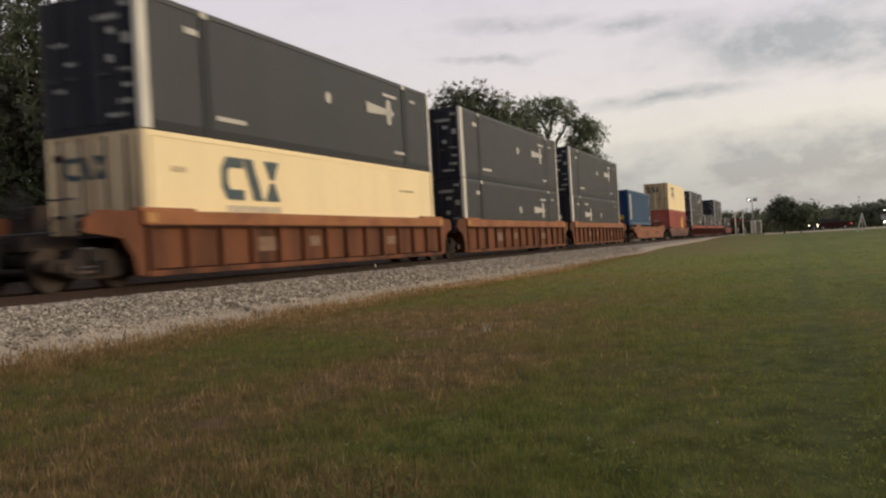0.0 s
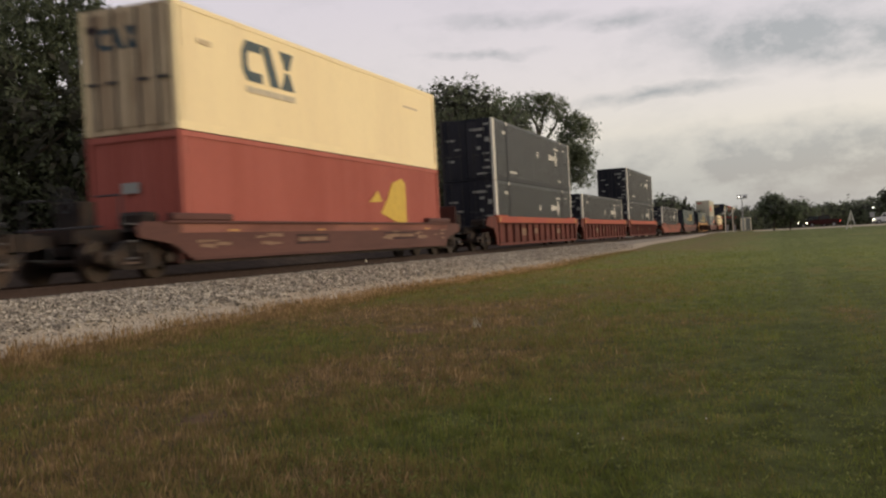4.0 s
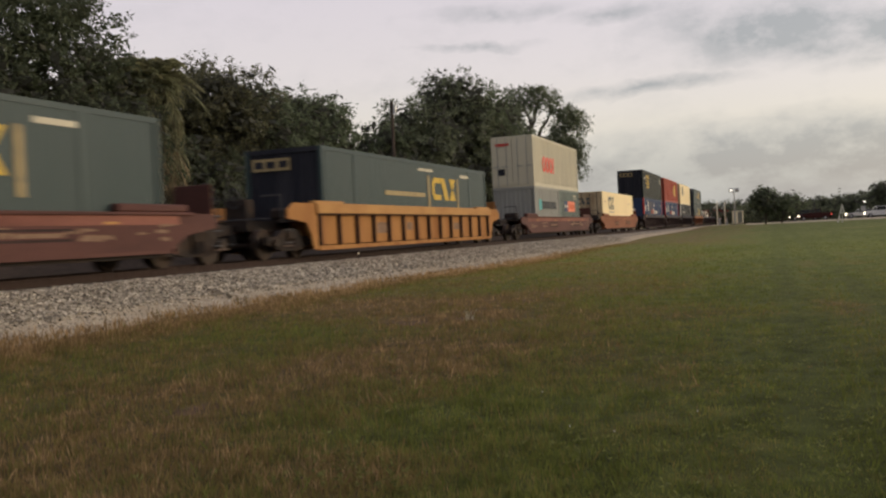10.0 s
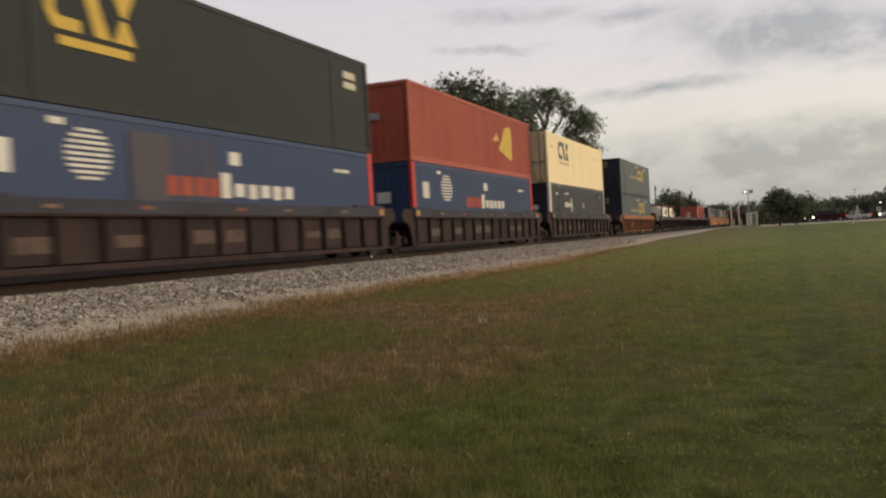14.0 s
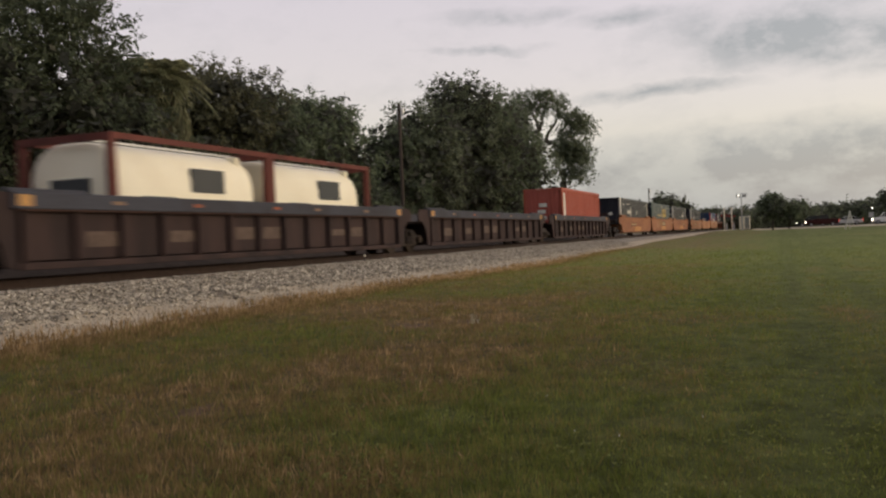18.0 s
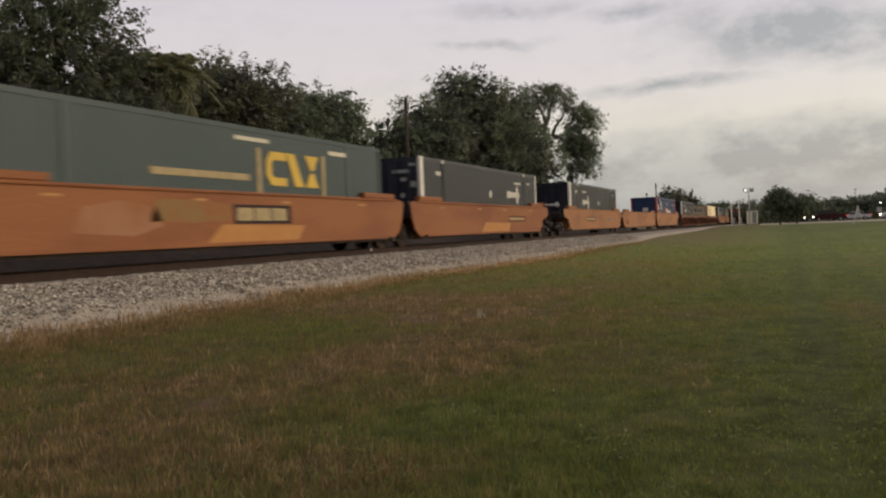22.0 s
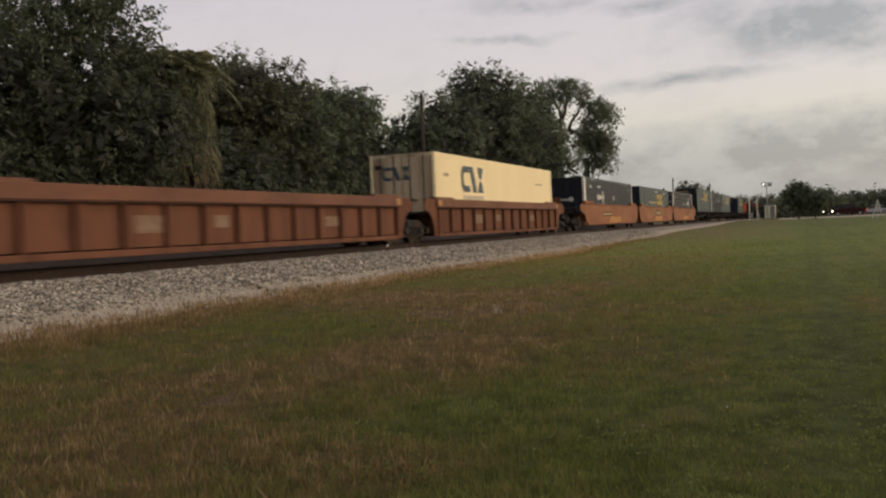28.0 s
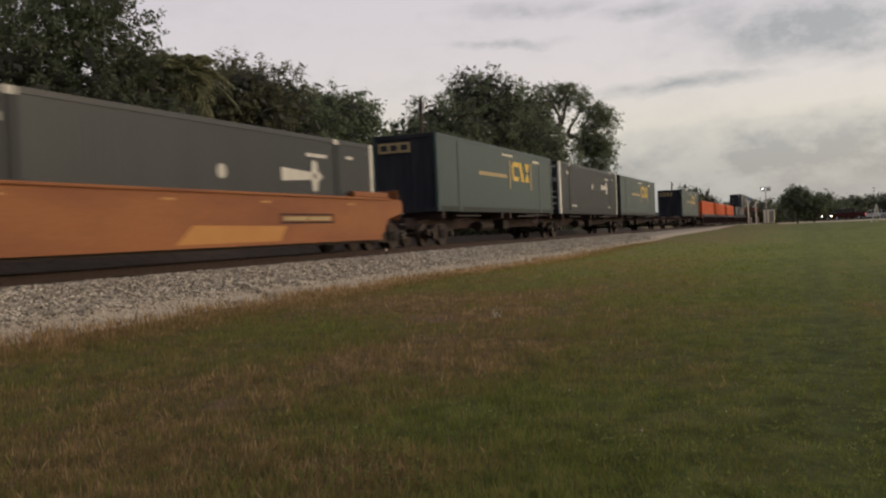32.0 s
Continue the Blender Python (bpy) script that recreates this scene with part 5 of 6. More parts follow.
def tank_box():
    """A short tank container: a cream drum in a dark red frame."""
    root = tagged(new("tank_container"), "cream tank held in a dark red steel frame", "tank container")
    def squared(r, k):
        return r * math.copysign(abs(k) ** 0.66, k)

    bm = bmesh.new()
    prof = [(-2.84, 0.25), (-2.83, 0.95), (-2.78, 1.12), (-2.70, 1.17), (1.95, 1.17), (2.30, 1.11), (2.58, 0.92), (2.74, 0.6), (2.80, 0.25)]
    rings = [[bm.verts.new((squared(r, math.cos(2 * math.pi * i / 28)), y, 1.30 + squared(r, math.sin(2 * math.pi * i / 28)))) for i in range(28)] for y, r in prof]
    for a, b in zip(rings, rings[1:]):
        for i in range(28):
            bm.faces.new((a[i], a[(i + 1) % 28], b[(i + 1) % 28], b[i])).smooth = True
    bm.faces.new(rings[0])
    bm.faces.new(rings[-1])
    part("drum", bm, M["tank_white"], root, "cream painted tank")
    for e in (-1, 1):
        bm = bmesh.new()
        y0, y1 = sorted((e * 2.88, e * 3.03))
        for s in (-1, 1):
            box(bm, *sorted((s * 1.07, s * 1.22)), y0, y1, 0, 2.59)
            prism(bm, [(y0, 0.15), (y1, 0.15), (y1, 0.3), (y0, 0.3)], *sorted((s * 0.3, s * 1.07)))
        box(bm, -1.07, 1.07, y0, y1, 2.44, 2.59)
        box(bm, -1.07, 1.07, y0, y1, 0.0, 0.15)
        part("end_frame", bm, M["rib_red"], root, "dark red end frame")
    for s in (-1, 1):
        one_box("top_rail", (*sorted((s * 1.12, s * 1.22)), -2.88, 2.88, 2.47, 2.59), M["rib_red"], root)
        one_box("bottom_rail", (*sorted((s * 1.10, s * 1.22)), -2.88, 2.88, 0.0, 0.12), M["rib_red"], root)
    bm = bmesh.new()
    box(bm, 1.14, 1.18, -0.35, 0.95, 1.45, 2.0)
    part("label_panel", bm, M["key"], root, "dark label panel")
    bm = bmesh.new()
    box(bm, -0.5, 0.5, -2.90, -2.84, 1.2, 1.7)
    part("end_label", bm, M["key"], root, "dark label panel on the end")
    bm = bmesh.new()
    box(bm, -0.35, 0.35, -2.6, 2.6, 2.49, 2.54)
    part("walkway", bm, M["silver"], root, "grey walkway along the top")
    one_box("cladding_lip", (0.2, 0.96, 1.75, 2.0, 1.86, 2.42), M["tank_white"], root, bevel=0.02)
    for z in (0.95, 1.05):
        one_box("data_line", (1.165, 1.175, -2.1, -0.9, z + 0.25, z + 0.27), M["ink"], root, "thin dark line of writing")
    return root


# The train in running order: middle of each car at the start, its body, joints at its ends, and what it carries.
F53, TIER = 0.38, 2.93
TRAIN = [
    (0.0, "rib_orange", 1, 0, ["key"]),
    (23.4, "rib_orange", 0, 1, ["cream", "key"]), (43.0, "rib_orange", 1, 1, ["key", "key"]), (62.5, "rib_orange", 1, 0, ["key_rev", "key"]),
    (86.0, "sheet_brown", 0, 0, ["blue"]), (109.3, "sheet_maroon", 0, 0, ["red", "cream"]),
    (133.0, "rib_red", 0, 1, ["key", "key"]), (152.6, "rib_red", 1, 1, ["key"]), (172.2, "rib_red", 1, 0, ["key", "key"]),
    (195.8, "sheet_red", 0, 0, ["key"]), (219.25, "sheet_maroon", 0, 0, ["green"]), (242.5, "rib_yellow", 0, 0, ["green"]),
    (266.35, "sheet_maroon", 0, 0, ["shorts", "pale"]), (289.6, "sheet_brown", 0, 0, ["cream"]),
    (313.7, "rib_grey", 0, 1, ["navy_old", "dark_green"]), (333.2, "rib_grey", 1, 1, ["navy", "orange_red"]), (353.1, "rib_grey", 1, 0, ["key_rev", "cream"]),
    (376.65, "rib_orange", 0, 0, ["green", "green"]),
    (400.0, "rib_grey", 0, 1, ["tanks"]), (419.6, "rib_grey", 1, 1, []), (439.5, "rib_grey", 1, 0, ["stripe"]),
    (463.5, "sheet_orange", 0, 1, ["key_rev"]), (483.0, "sheet_orange", 1, 1, ["green"]), (502.6, "sheet_orange", 1, 0, ["key"]),
    (526.1, "sheet_amber", 0, 1, ["key_rev"]), (546.0, "sheet_amber", 1, 1, []), (565.9, "sheet_amber", 1, 0, ["navy"]),
    (588.95, "rib_brown", 0, 1, ["key_rev"]), (609.0, "rib_brown", 1, 1, []), (629.0, "rib_brown", 1, 0, ["cream"]),
    (652.7, "sheet_orange", 0, 1, ["key_rev"]), (672.5, "sheet_orange", 1, 1, ["green"]), (692.2, "sheet_orange", 1, 0, ["key"]),
    (713.7, "spine", 0, 1, ["green"]), (731.5, "spine", 1, 1, ["key"]), (749.1, "spine", 1, 1, ["green"]), (766.8, "spine", 1, 1, []), (784.4, "spine", 1, 0, ["green"]),
    (805.0, "rib_grey", 0, 1, ["vivid"]), (824.6, "rib_grey", 1, 1, ["vivid"]), (844.2, "rib_grey", 1, 0, ["vivid"]),
    (867.6, "rib_grey", 0, 1, ["key"]), (887.2, "rib_grey", 1, 1, ["key", "key"]), (906.8, "rib_grey", 1, 0, ["navy", "blue"]),
    (930.2, "rib_brown", 0, 1, ["cream", "key"]), (949.8, "rib_brown", 1, 1, ["key"]), (969.4, "rib_brown", 1, 0, ["green", "green"]),
]
CAR_WORDS = {
    "rib_orange": "weathered orange ribbed well car", "rib_red": "faded red ribbed well car", "rib_yellow": "yellow ribbed well car",
    "rib_grey": "grimy grey-brown ribbed well car", "rib_brown": "rusty brown ribbed well car", "sheet_orange": "dull orange smooth-sided well car",
    "sheet_amber": "amber smooth-sided well car", "sheet_maroon": "maroon smooth-sided well car", "sheet_red": "red-orange smooth-sided well car",
    "sheet_brown": "orange-brown smooth-sided well car", "spine": "dark grey skeleton spine car",
}
# containers that sit off the middle of their cars: car, metres towards the rear
OFF_MIDDLE = {526.1: 0.55, 242.5: 0.40, 376.65: 0.20}
MOVING = []


def train():
    makers = {
        "key": key_box, "key_rev": lambda: key_box(True), "green": green_box, "dark_green": lambda: green_box("dark_green", True), "cream": cream_box, "navy": navy_box, "navy_old": lambda: navy_box(True),
        "blue": blue_box, "red": lambda: red_box("red", "faded red container with a yellow sail mark"),
        "orange_red": lambda: red_box("orange_red", "orange-red container with a yellow sail mark"), "pale": pale_box, "short_a": lambda: short_box(True), "short_b": lambda: short_box(False),
        "stripe": stripe_box, "tank": tank_box, "vivid": lambda: plain_box("vivid", 16.15, 2.9, "plain vivid orange container"),
    }
    first = {}

    def get(key, make, m):
        if key in first:
            return copy_thing(first[key], m)
        first[key] = make()
        return first[key]

    for u, body, lead, rear, load in TRAIN:
        ident = pose(0, 0, 0)
        if body == "spine":
            ob = get((body, lead, rear), lambda: spine_car(lead, rear), ident)
        elif body.startswith("rib"):
            ob = get((body, lead, rear), lambda: ribbed_car(body, lead, rear), ident)
        else:
            ob = get((body, lead, rear), lambda: sheet_car(body, lead, rear), ident)
        state = "stacked with two containers" if len(load) > 1 else ("carrying one load" if load else "running empty")
        tagged(ob, CAR_WORDS[body] + ", " + state, "rail car", "cars of the train")
        MOVING.append((ob, u, 0.0))
        z = 1.27 if body == "spine" else F53
        for i, what in enumerate(load):
            if what == "shorts":
                for n, d in (("short_a", -2.76), ("short_b", 3.36)):
                    MOVING.append((tagged(get(n, makers[n], ident), group="containers on the train"), u + d, z))
                z += 2.59
                continue
            if what == "tanks":
                z -= 0.10
                for d in (-2.62, 3.48):
                    MOVING.append((tagged(get("tank", makers["tank"], ident), group="tanks on the train"), u + d, z))
                continue
            d = OFF_MIDDLE.get(u, 0.0)
            if what == "blue" and i == 0:
                z, d = 1.52, -4.4
                one_box("raised_bolster", (-1.2, 1.2, -1.9, 8.1 - 16.1 + 6.4, 1.1, 1.14), M["steel"], ob)
            if what == "pale":
                d = 0.3
            if what == "stripe":
                d = 0.98
            MOVING.append((tagged(get(what, makers[what], ident), group="containers on the train"), u + d, z))
            z += TIER


# ---- plants ----
def leaves(rng, blobs, count, size, V, F, per=18, reach=6.0, hollow=0.62):
    """Leafy sprays that stand out from a set of ellipsoids (x, y, z, rx, ry, rz); the leaves turn their faces up and out."""
    area = np.array([b[3] * b[4] + b[4] * b[5] + b[3] * b[5] for b in blobs])
    n = count // per
    B = np.array(blobs)[rng.choice(len(blobs), size=n, p=area / area.sum())]
    d = rng.normal(size=(n, 3))
    d[:, 2] += 0.25
    d /= np.linalg.norm(d, axis=1)[:, None]
    lump = 1 + 0.20 * np.sin(d[:, 0] * 5 + B[:, 0] * 3) * np.sin(d[:, 1] * 6 + B[:, 1]) + 0.14 * np.sin(d[:, 2] * 9 + d[:, 0] * 7 + B[:, 2] * 5)
    r = (hollow + (1.02 - hollow) * rng.random(n) ** 0.7) * lump
    root = B[:, :3] + d * B[:, 3:6] * r[:, None]
    way = d + rng.normal(size=(n, 3)) * 0.5
    way[:, 2] += rng.choice([-0.7, 0.1, 0.6], size=n, p=[0.35, 0.4, 0.25])
    way /= np.linalg.norm(way, axis=1)[:, None]
    long = size * reach * (0.5 + 0.8 * rng.random(n))
    t = rng.random((n, per))
    c = root[:, None] + way[:, None] * (t * long[:, None])[..., None] + rng.normal(size=(n, per, 3)) * size * 1.05
    c[..., 2] -= (t * t) * long[:, None] * 0.25
    m = n * per
    c = c.reshape(m, 3)
    up = np.repeat(d * 0.55 + np.array([0, 0, 0.75]), per, axis=0) + rng.normal(size=(m, 3)) * 0.55
    up /= np.linalg.norm(up, axis=1)[:, None]
    u = np.repeat(way, per, axis=0) + rng.normal(size=(m, 3)) * 0.9
    u -= up * (u * up).sum(1)[:, None]
    u /= np.linalg.norm(u, axis=1)[:, None]
    w = np.cross(up, u)
    s = size * (0.6 + 0.9 * rng.random(m))[:, None]
    pts = np.stack([c - u * s, c + w * s * 0.42, c + u * s, c - w * s * 0.42], 1).reshape(-1, 3)
    o = len(V)
    V.extend(map(tuple, pts.tolist()))
    F.extend([(o + 4 * i, o + 4 * i + 1, o + 4 * i + 2, o + 4 * i + 3) for i in range(m)])


def core(bm, blobs, k=0.56):
    for x, y, z, a, b, c in blobs:
        g = bmesh.ops.create_icosphere(bm, subdivisions=2, radius=1.0)
        for v in g["verts"]:
            n = 1 + 0.25 * noise.noise((v.co.x * 2 + x, v.co.y * 2 + y, v.co.z * 2 + z))
            v.co = Vector((x + v.co.x * a * k * n, y + v.co.y * b * k * n, z + v.co.z * c * k * n))


def limb(bm, p, q, r0, r1, bends=3, wob=0.25, seed=0):
    rnd = random.Random(seed)
    p, q = Vector(p), Vector(q)
    last, lr = p, r0
    for i in range(1, bends + 1):
        t = i / bends
        nxt = p.lerp(q, t) + (Vector((rnd.uniform(-wob, wob), rnd.uniform(-wob, wob), rnd.uniform(-wob, wob) * 0.5)) if i < bends else Vector())
        r = r0 + (r1 - r0) * t
        tube(bm, last, nxt, lr, r, 7)
        last, lr = nxt, r


def tree(x, y, height, blobs, count, size, paint, label, seed, trunk=0.28, limbs=None, cored=True):
    """Trunk and limbs, and a crown of leaf pieces round a heart coloured darker for shade; blobs lie relative to the
    foot.
    """
    rng = np.random.default_rng(seed)
    root = tagged(new("tree"), label, "tree")
    root.location = (x, y, land(x, y) - 0.25)
    bm = bmesh.new()
    top = height * 0.62
    limb(bm, (0, 0, -0.1), (0.2, 0.1, top), trunk, trunk * 0.5, 4, 0.2, seed)
    for i, (p, q) in enumerate(limbs or [((0.1, 0, top * 0.5), tuple(b[:3])) for b in blobs[:6]]):
        limb(bm, p, q, trunk * 0.42, trunk * 0.1, 3, 0.3, seed + i + 1)
    part("trunk", bm, M["bark"], root, "grey-brown trunk and limbs")
    V, F = [], []
    leaves(rng, blobs, count, size, V, F)
    crown = new("crown", mesh_of("crown", V, F, [M[paint]]))
    crown.parent = root
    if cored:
        # heart leaves with the crown's inner shade in their colour
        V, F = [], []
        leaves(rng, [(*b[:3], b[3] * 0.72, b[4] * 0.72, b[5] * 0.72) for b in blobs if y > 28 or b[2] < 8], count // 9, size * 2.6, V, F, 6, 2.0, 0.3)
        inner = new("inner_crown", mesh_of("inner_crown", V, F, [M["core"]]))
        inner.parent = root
    return root


def palm(x, y, height, seed):
    rng = random.Random(seed)
    root = tagged(new("palm_tree"), "palm with yellow-green fronds and a skirt of hanging dry ones", "palm")
    root.location = (x, y, land(x, y) - 0.25)
    bm = bmesh.new()
    limb(bm, (0, 0, 0), (0.15, 0.2, height - 1.2), 0.22, 0.18, 5, 0.1, seed)
    part("trunk", bm, M["bark"], root)
    for name, n, mat_, up in (("frond", 60, "palm", 1), ("hanging_frond", 46, "palm", 0), ("dry_frond", 40, "dead", 0)):
        for i in range(n):
            a = i * 2.4 + rng.random()
            rise = rng.uniform(-0.25, 1.5) if up else rng.uniform(-1.40, -0.8)
            ln = rng.uniform(1.1, 1.9) if up else rng.uniform(1.0, 1.8)
            low = (1.3 + 2.6 * (i / n)) if mat_ == "palm" else 2.2 + 4.2 * rng.random()
            V, F = [], []
            p = Vector((0.15, 0.2, height - (1.3 if up else low)))
            d = Vector((math.cos(a) * math.cos(rise), math.sin(a) * math.cos(rise), math.sin(rise)))
            side = d.cross(Vector((0, 0, 1))).normalized()
            for k in range(9):
                t = (k + 1) / 9
                c = p + d * ln * t + Vector((0, 0, -1.0 * t * t * ln * (0.55 if up else 0.2)))
                for s in (-1, 1):
                    o = len(V)
                    tip = c + side * s * (0.75 * math.sin(math.pi * min(1, t * 0.8 + 0.15))) * rng.uniform(0.5, 1.0) + d * 0.25 + Vector((0, 0, -0.30 if up else -0.6))
                    V += [tuple(c - d * 0.05), tuple(c + d * 0.07), tuple(tip)]
                    F.append((o, o + 1, o + 2))
                if k:
                    o = len(V)
                    V += [tuple(lastc - side * 0.02), tuple(lastc + side * 0.02), tuple(c + side * 0.015), tuple(c - side * 0.015)]
                    F.append((o, o + 1, o + 2, o + 3))
                lastc = c
            fr = new(name, mesh_of(name, V, F, [M[mat_]]))
            fr.parent = root
            if mat_ == "dead" and i == 0:
                fr["label"] = "hanging dry tan frond"


def at(slope, y, x_extra=0.0):
    return slope * y + x_extra


def clump(rnd, n, rx, ry, z0, z1, r0, r1):
    """Blobs spread over an upright oval crown."""
    out = []
    for i in range(n):
        t = (i + 0.5) / n
        z = z0 + (z1 - z0) * t
        k = math.sin(math.pi * (0.18 + 0.72 * t)) ** 0.7
        a = i * 2.399 + rnd.random()
        q = rnd.uniform(0.25, 0.85) * k
        r = rnd.uniform(r0, r1)
        out.append((math.cos(a) * rx * q, math.sin(a) * ry * q, z, r * 1.1, r * 1.1, r * rnd.uniform(0.7, 0.95)))
    for i in range(n):
        t = rnd.uniform(0.25, 1.0)
        k = math.sin(math.pi * (0.18 + 0.72 * t)) ** 0.7
        a, q = rnd.uniform(0, 6.28), rnd.uniform(0.75, 1.0) * k
        r = r0 * rnd.uniform(0.28, 0.55)
        out.append((math.cos(a) * rx * q, math.sin(a) * ry * q, z0 + (z1 - z0) * t + r0 * rnd.uniform(0.0, 0.55), r * 1.2, r * 1.2, r * 0.8))
    return out


def woods():
    rnd = random.Random(11)
    # the tall wood beside the line; slope is x over y as seen from the eye
    rows = [  # slope, y, height, spread, paint, leaf count
        (-1.22, 21.0, 11.9, 4.0, "leaf", 6000), (-1.07, 24.0, 13.5, 4.0, "leaf", 15000), (-0.95, 27.5, 12.6, 3.6, "leaf", 40000), (-0.84, 31.0, 10.2, 2.3, "leaf_b", 18000),
        (-0.72, 38.5, 11.1, 2.8, "leaf_b", 20000), (-0.66, 41.0, 11.2, 2.9, "leaf_b", 20000), (-0.607, 44.5, 10.9, 3.0, "leaf_c", 19000), (-0.560, 48.0, 10.7, 2.9, "leaf_c", 17000),
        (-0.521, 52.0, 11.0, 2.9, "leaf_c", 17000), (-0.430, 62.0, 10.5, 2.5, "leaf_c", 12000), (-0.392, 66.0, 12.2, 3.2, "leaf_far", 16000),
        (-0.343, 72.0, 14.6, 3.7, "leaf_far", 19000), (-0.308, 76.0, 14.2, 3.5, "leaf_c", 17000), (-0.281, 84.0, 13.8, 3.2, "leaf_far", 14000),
    ]
    for i, (sl, y, h, sp, paint, n) in enumerate(rows):
        blobs = clump(rnd, 15, sp, sp, 2.2, h - 1.2, sp * 0.42, sp * 0.62)
        tree(at(sl, y), y, h, blobs, n, 0.10 if y < 50 else 0.14, paint, "dense broadleaf tree with a dark green crown", 40 + i)
    # the thicket under and between them
    V, F = [], []
    rng = np.random.default_rng(3)
    blobs = []
    for i in range(46):
        y = 16 + 80 * (i / 46) ** 1.1
        x = -23.5 - 2.2 * rnd.random() - 0.03 * y
        r = rnd.uniform(1.4, 2.2)
        blobs.append((x, y, rnd.uniform(2.6, 3.8), r, r * 1.2, r * rnd.uniform(0.8, 1.1)))
    for i in range(30):
        y = 18 + 76 * (i / 30)
        blobs.append((-25.5 - 1.5 * rnd.random() - 0.04 * y, y, rnd.uniform(3.0, 5.0), 2.0, 2.2, 2.0))
    leaves(rng, blobs, 96000, 0.11, V, F)
    tagged(new("thicket", mesh_of("thicket", V, F, [M["leaf"]])), "dense dark green thicket along the far side of the line", "bushes", kind="stuff")
    # inner and low back leaves, coloured dark for the thicket's shade
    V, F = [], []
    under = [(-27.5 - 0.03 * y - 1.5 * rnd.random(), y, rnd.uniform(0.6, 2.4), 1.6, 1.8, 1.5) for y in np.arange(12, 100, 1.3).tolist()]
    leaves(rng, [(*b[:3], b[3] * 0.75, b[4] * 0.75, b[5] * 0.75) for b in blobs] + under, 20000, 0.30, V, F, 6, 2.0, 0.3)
    tagged(new("thicket_shade", mesh_of("thicket_shade", V, F, [M["core"]])), "heart of the thicket, its shade put in the leaf colour", "bushes", kind="stuff")
    palm(at(-0.800, 31.0), 31.0, 10.1, 7)
    palm(at(-0.757, 32.0), 32.0, 10.1, 9)
    # the open oak with bare limbs against the sky
    y = 104.0
    x = at(-0.228, y)
    crown = []
    for i in range(46):  # the flat umbrella, in tufts with sky between them
        px = -6.5 + 7.3 * ((i * 0.618) % 1.0)
        top = 17.9 - 1.9 * ((px + 2.9) / 3.8) ** 2
        crown.append((px, rnd.uniform(-1.8, 1.8), top - 2.4 * rnd.random() ** 1.7, rnd.uniform(0.45, 0.85), 0.8, rnd.uniform(0.32, 0.55)))
    for i in range(48):  # the heavy lobe that hangs on the field side
        a, q = rnd.uniform(0, 6.28), rnd.random() ** 0.6
        crown.append((1.7 + 1.9 * q * math.cos(a), rnd.uniform(-1.3, 1.3), 11.0 + 4.1 * q * math.sin(a), rnd.uniform(0.7, 1.1), 1.1, rnd.uniform(0.6, 0.9)))
    limbs = [((0.1, 0, 0.2), (-3.4, 0, 8.6)), ((-3.4, 0, 8.5), (-3.7, 0, 10.4)), ((-3.7, 0, 10.2), (-4.9, 0, 13.4)), ((-4.9, 0, 13.4), (-5.6, 0, 16.2)), ((-3.6, 0, 10.2), (-2.6, 0, 13.2)), ((-2.6, 0, 13.2), (-1.4, 0.2, 16.8)),
             ((-2.6, 0, 13.2), (-3.4, 0, 17.0)), ((-3.5, 0, 9.6), (-1.8, 0, 12.1)), ((-1.8, 0, 12.1), (0.4, 0, 11.2)), ((0.4, 0, 11.2), (2.2, 0, 11.8)), ((-1.8, 0, 12.1), (-0.2, 0, 14.8)), ((-4.2, 0, 11.6), (-6.0, 0, 14.8))]
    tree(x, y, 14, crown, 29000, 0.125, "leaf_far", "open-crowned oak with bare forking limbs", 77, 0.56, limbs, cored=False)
    # the lone tree by the road and the trees beyond
    tree(-1.1, 148.0, 5.4, clump(rnd, 15, 2.3, 2.3, 2.5, 5.0, 0.75, 1.10), 9000, 0.13, "leaf_c", "lone dark bushy tree on the grass", 90, 0.16)
    tree(1.3, 149.0, 4.0, clump(rnd, 10, 1.7, 1.5, 2.0, 4.0, 0.65, 0.9), 5500, 0.13, "leaf_c", "small dark tree on the grass", 91, 0.12)
    tree(3.3, 196.0, 5.6, clump(rnd, 11, 3.2, 3.0, 1.2, 4.8, 1.3, 1.7), 8000, 0.17, "leaf_c", "rounded green tree beyond the road", 92, 0.2)
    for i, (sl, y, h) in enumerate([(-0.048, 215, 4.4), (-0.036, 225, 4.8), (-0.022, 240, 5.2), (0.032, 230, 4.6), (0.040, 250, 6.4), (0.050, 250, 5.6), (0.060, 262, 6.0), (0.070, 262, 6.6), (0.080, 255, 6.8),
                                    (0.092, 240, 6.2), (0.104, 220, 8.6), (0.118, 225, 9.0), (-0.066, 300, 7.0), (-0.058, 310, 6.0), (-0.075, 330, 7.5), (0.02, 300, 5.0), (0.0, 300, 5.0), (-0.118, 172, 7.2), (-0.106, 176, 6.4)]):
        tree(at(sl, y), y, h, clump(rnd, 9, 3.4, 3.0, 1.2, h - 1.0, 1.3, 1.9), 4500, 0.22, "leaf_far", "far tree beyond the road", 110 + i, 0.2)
    # a low far line of woods closes the land
    V, F = [], []
    blobs = []
    for i in range(150):
        a = radians(-100 + 200 * i / 149)
        r = rnd.uniform(520, 620)
        blobs.append((math.sin(a) * r, math.cos(a) * r, 4.0, rnd.uniform(9, 15), rnd.uniform(9, 15), rnd.uniform(4, 7)))
    bm = bmesh.new()
    core(bm, blobs, 1.0)
    tagged(new("far_woods", finish("far_woods", bm, M["leaf"])), "low far line of woods on the horizon", "woods", kind="stuff")


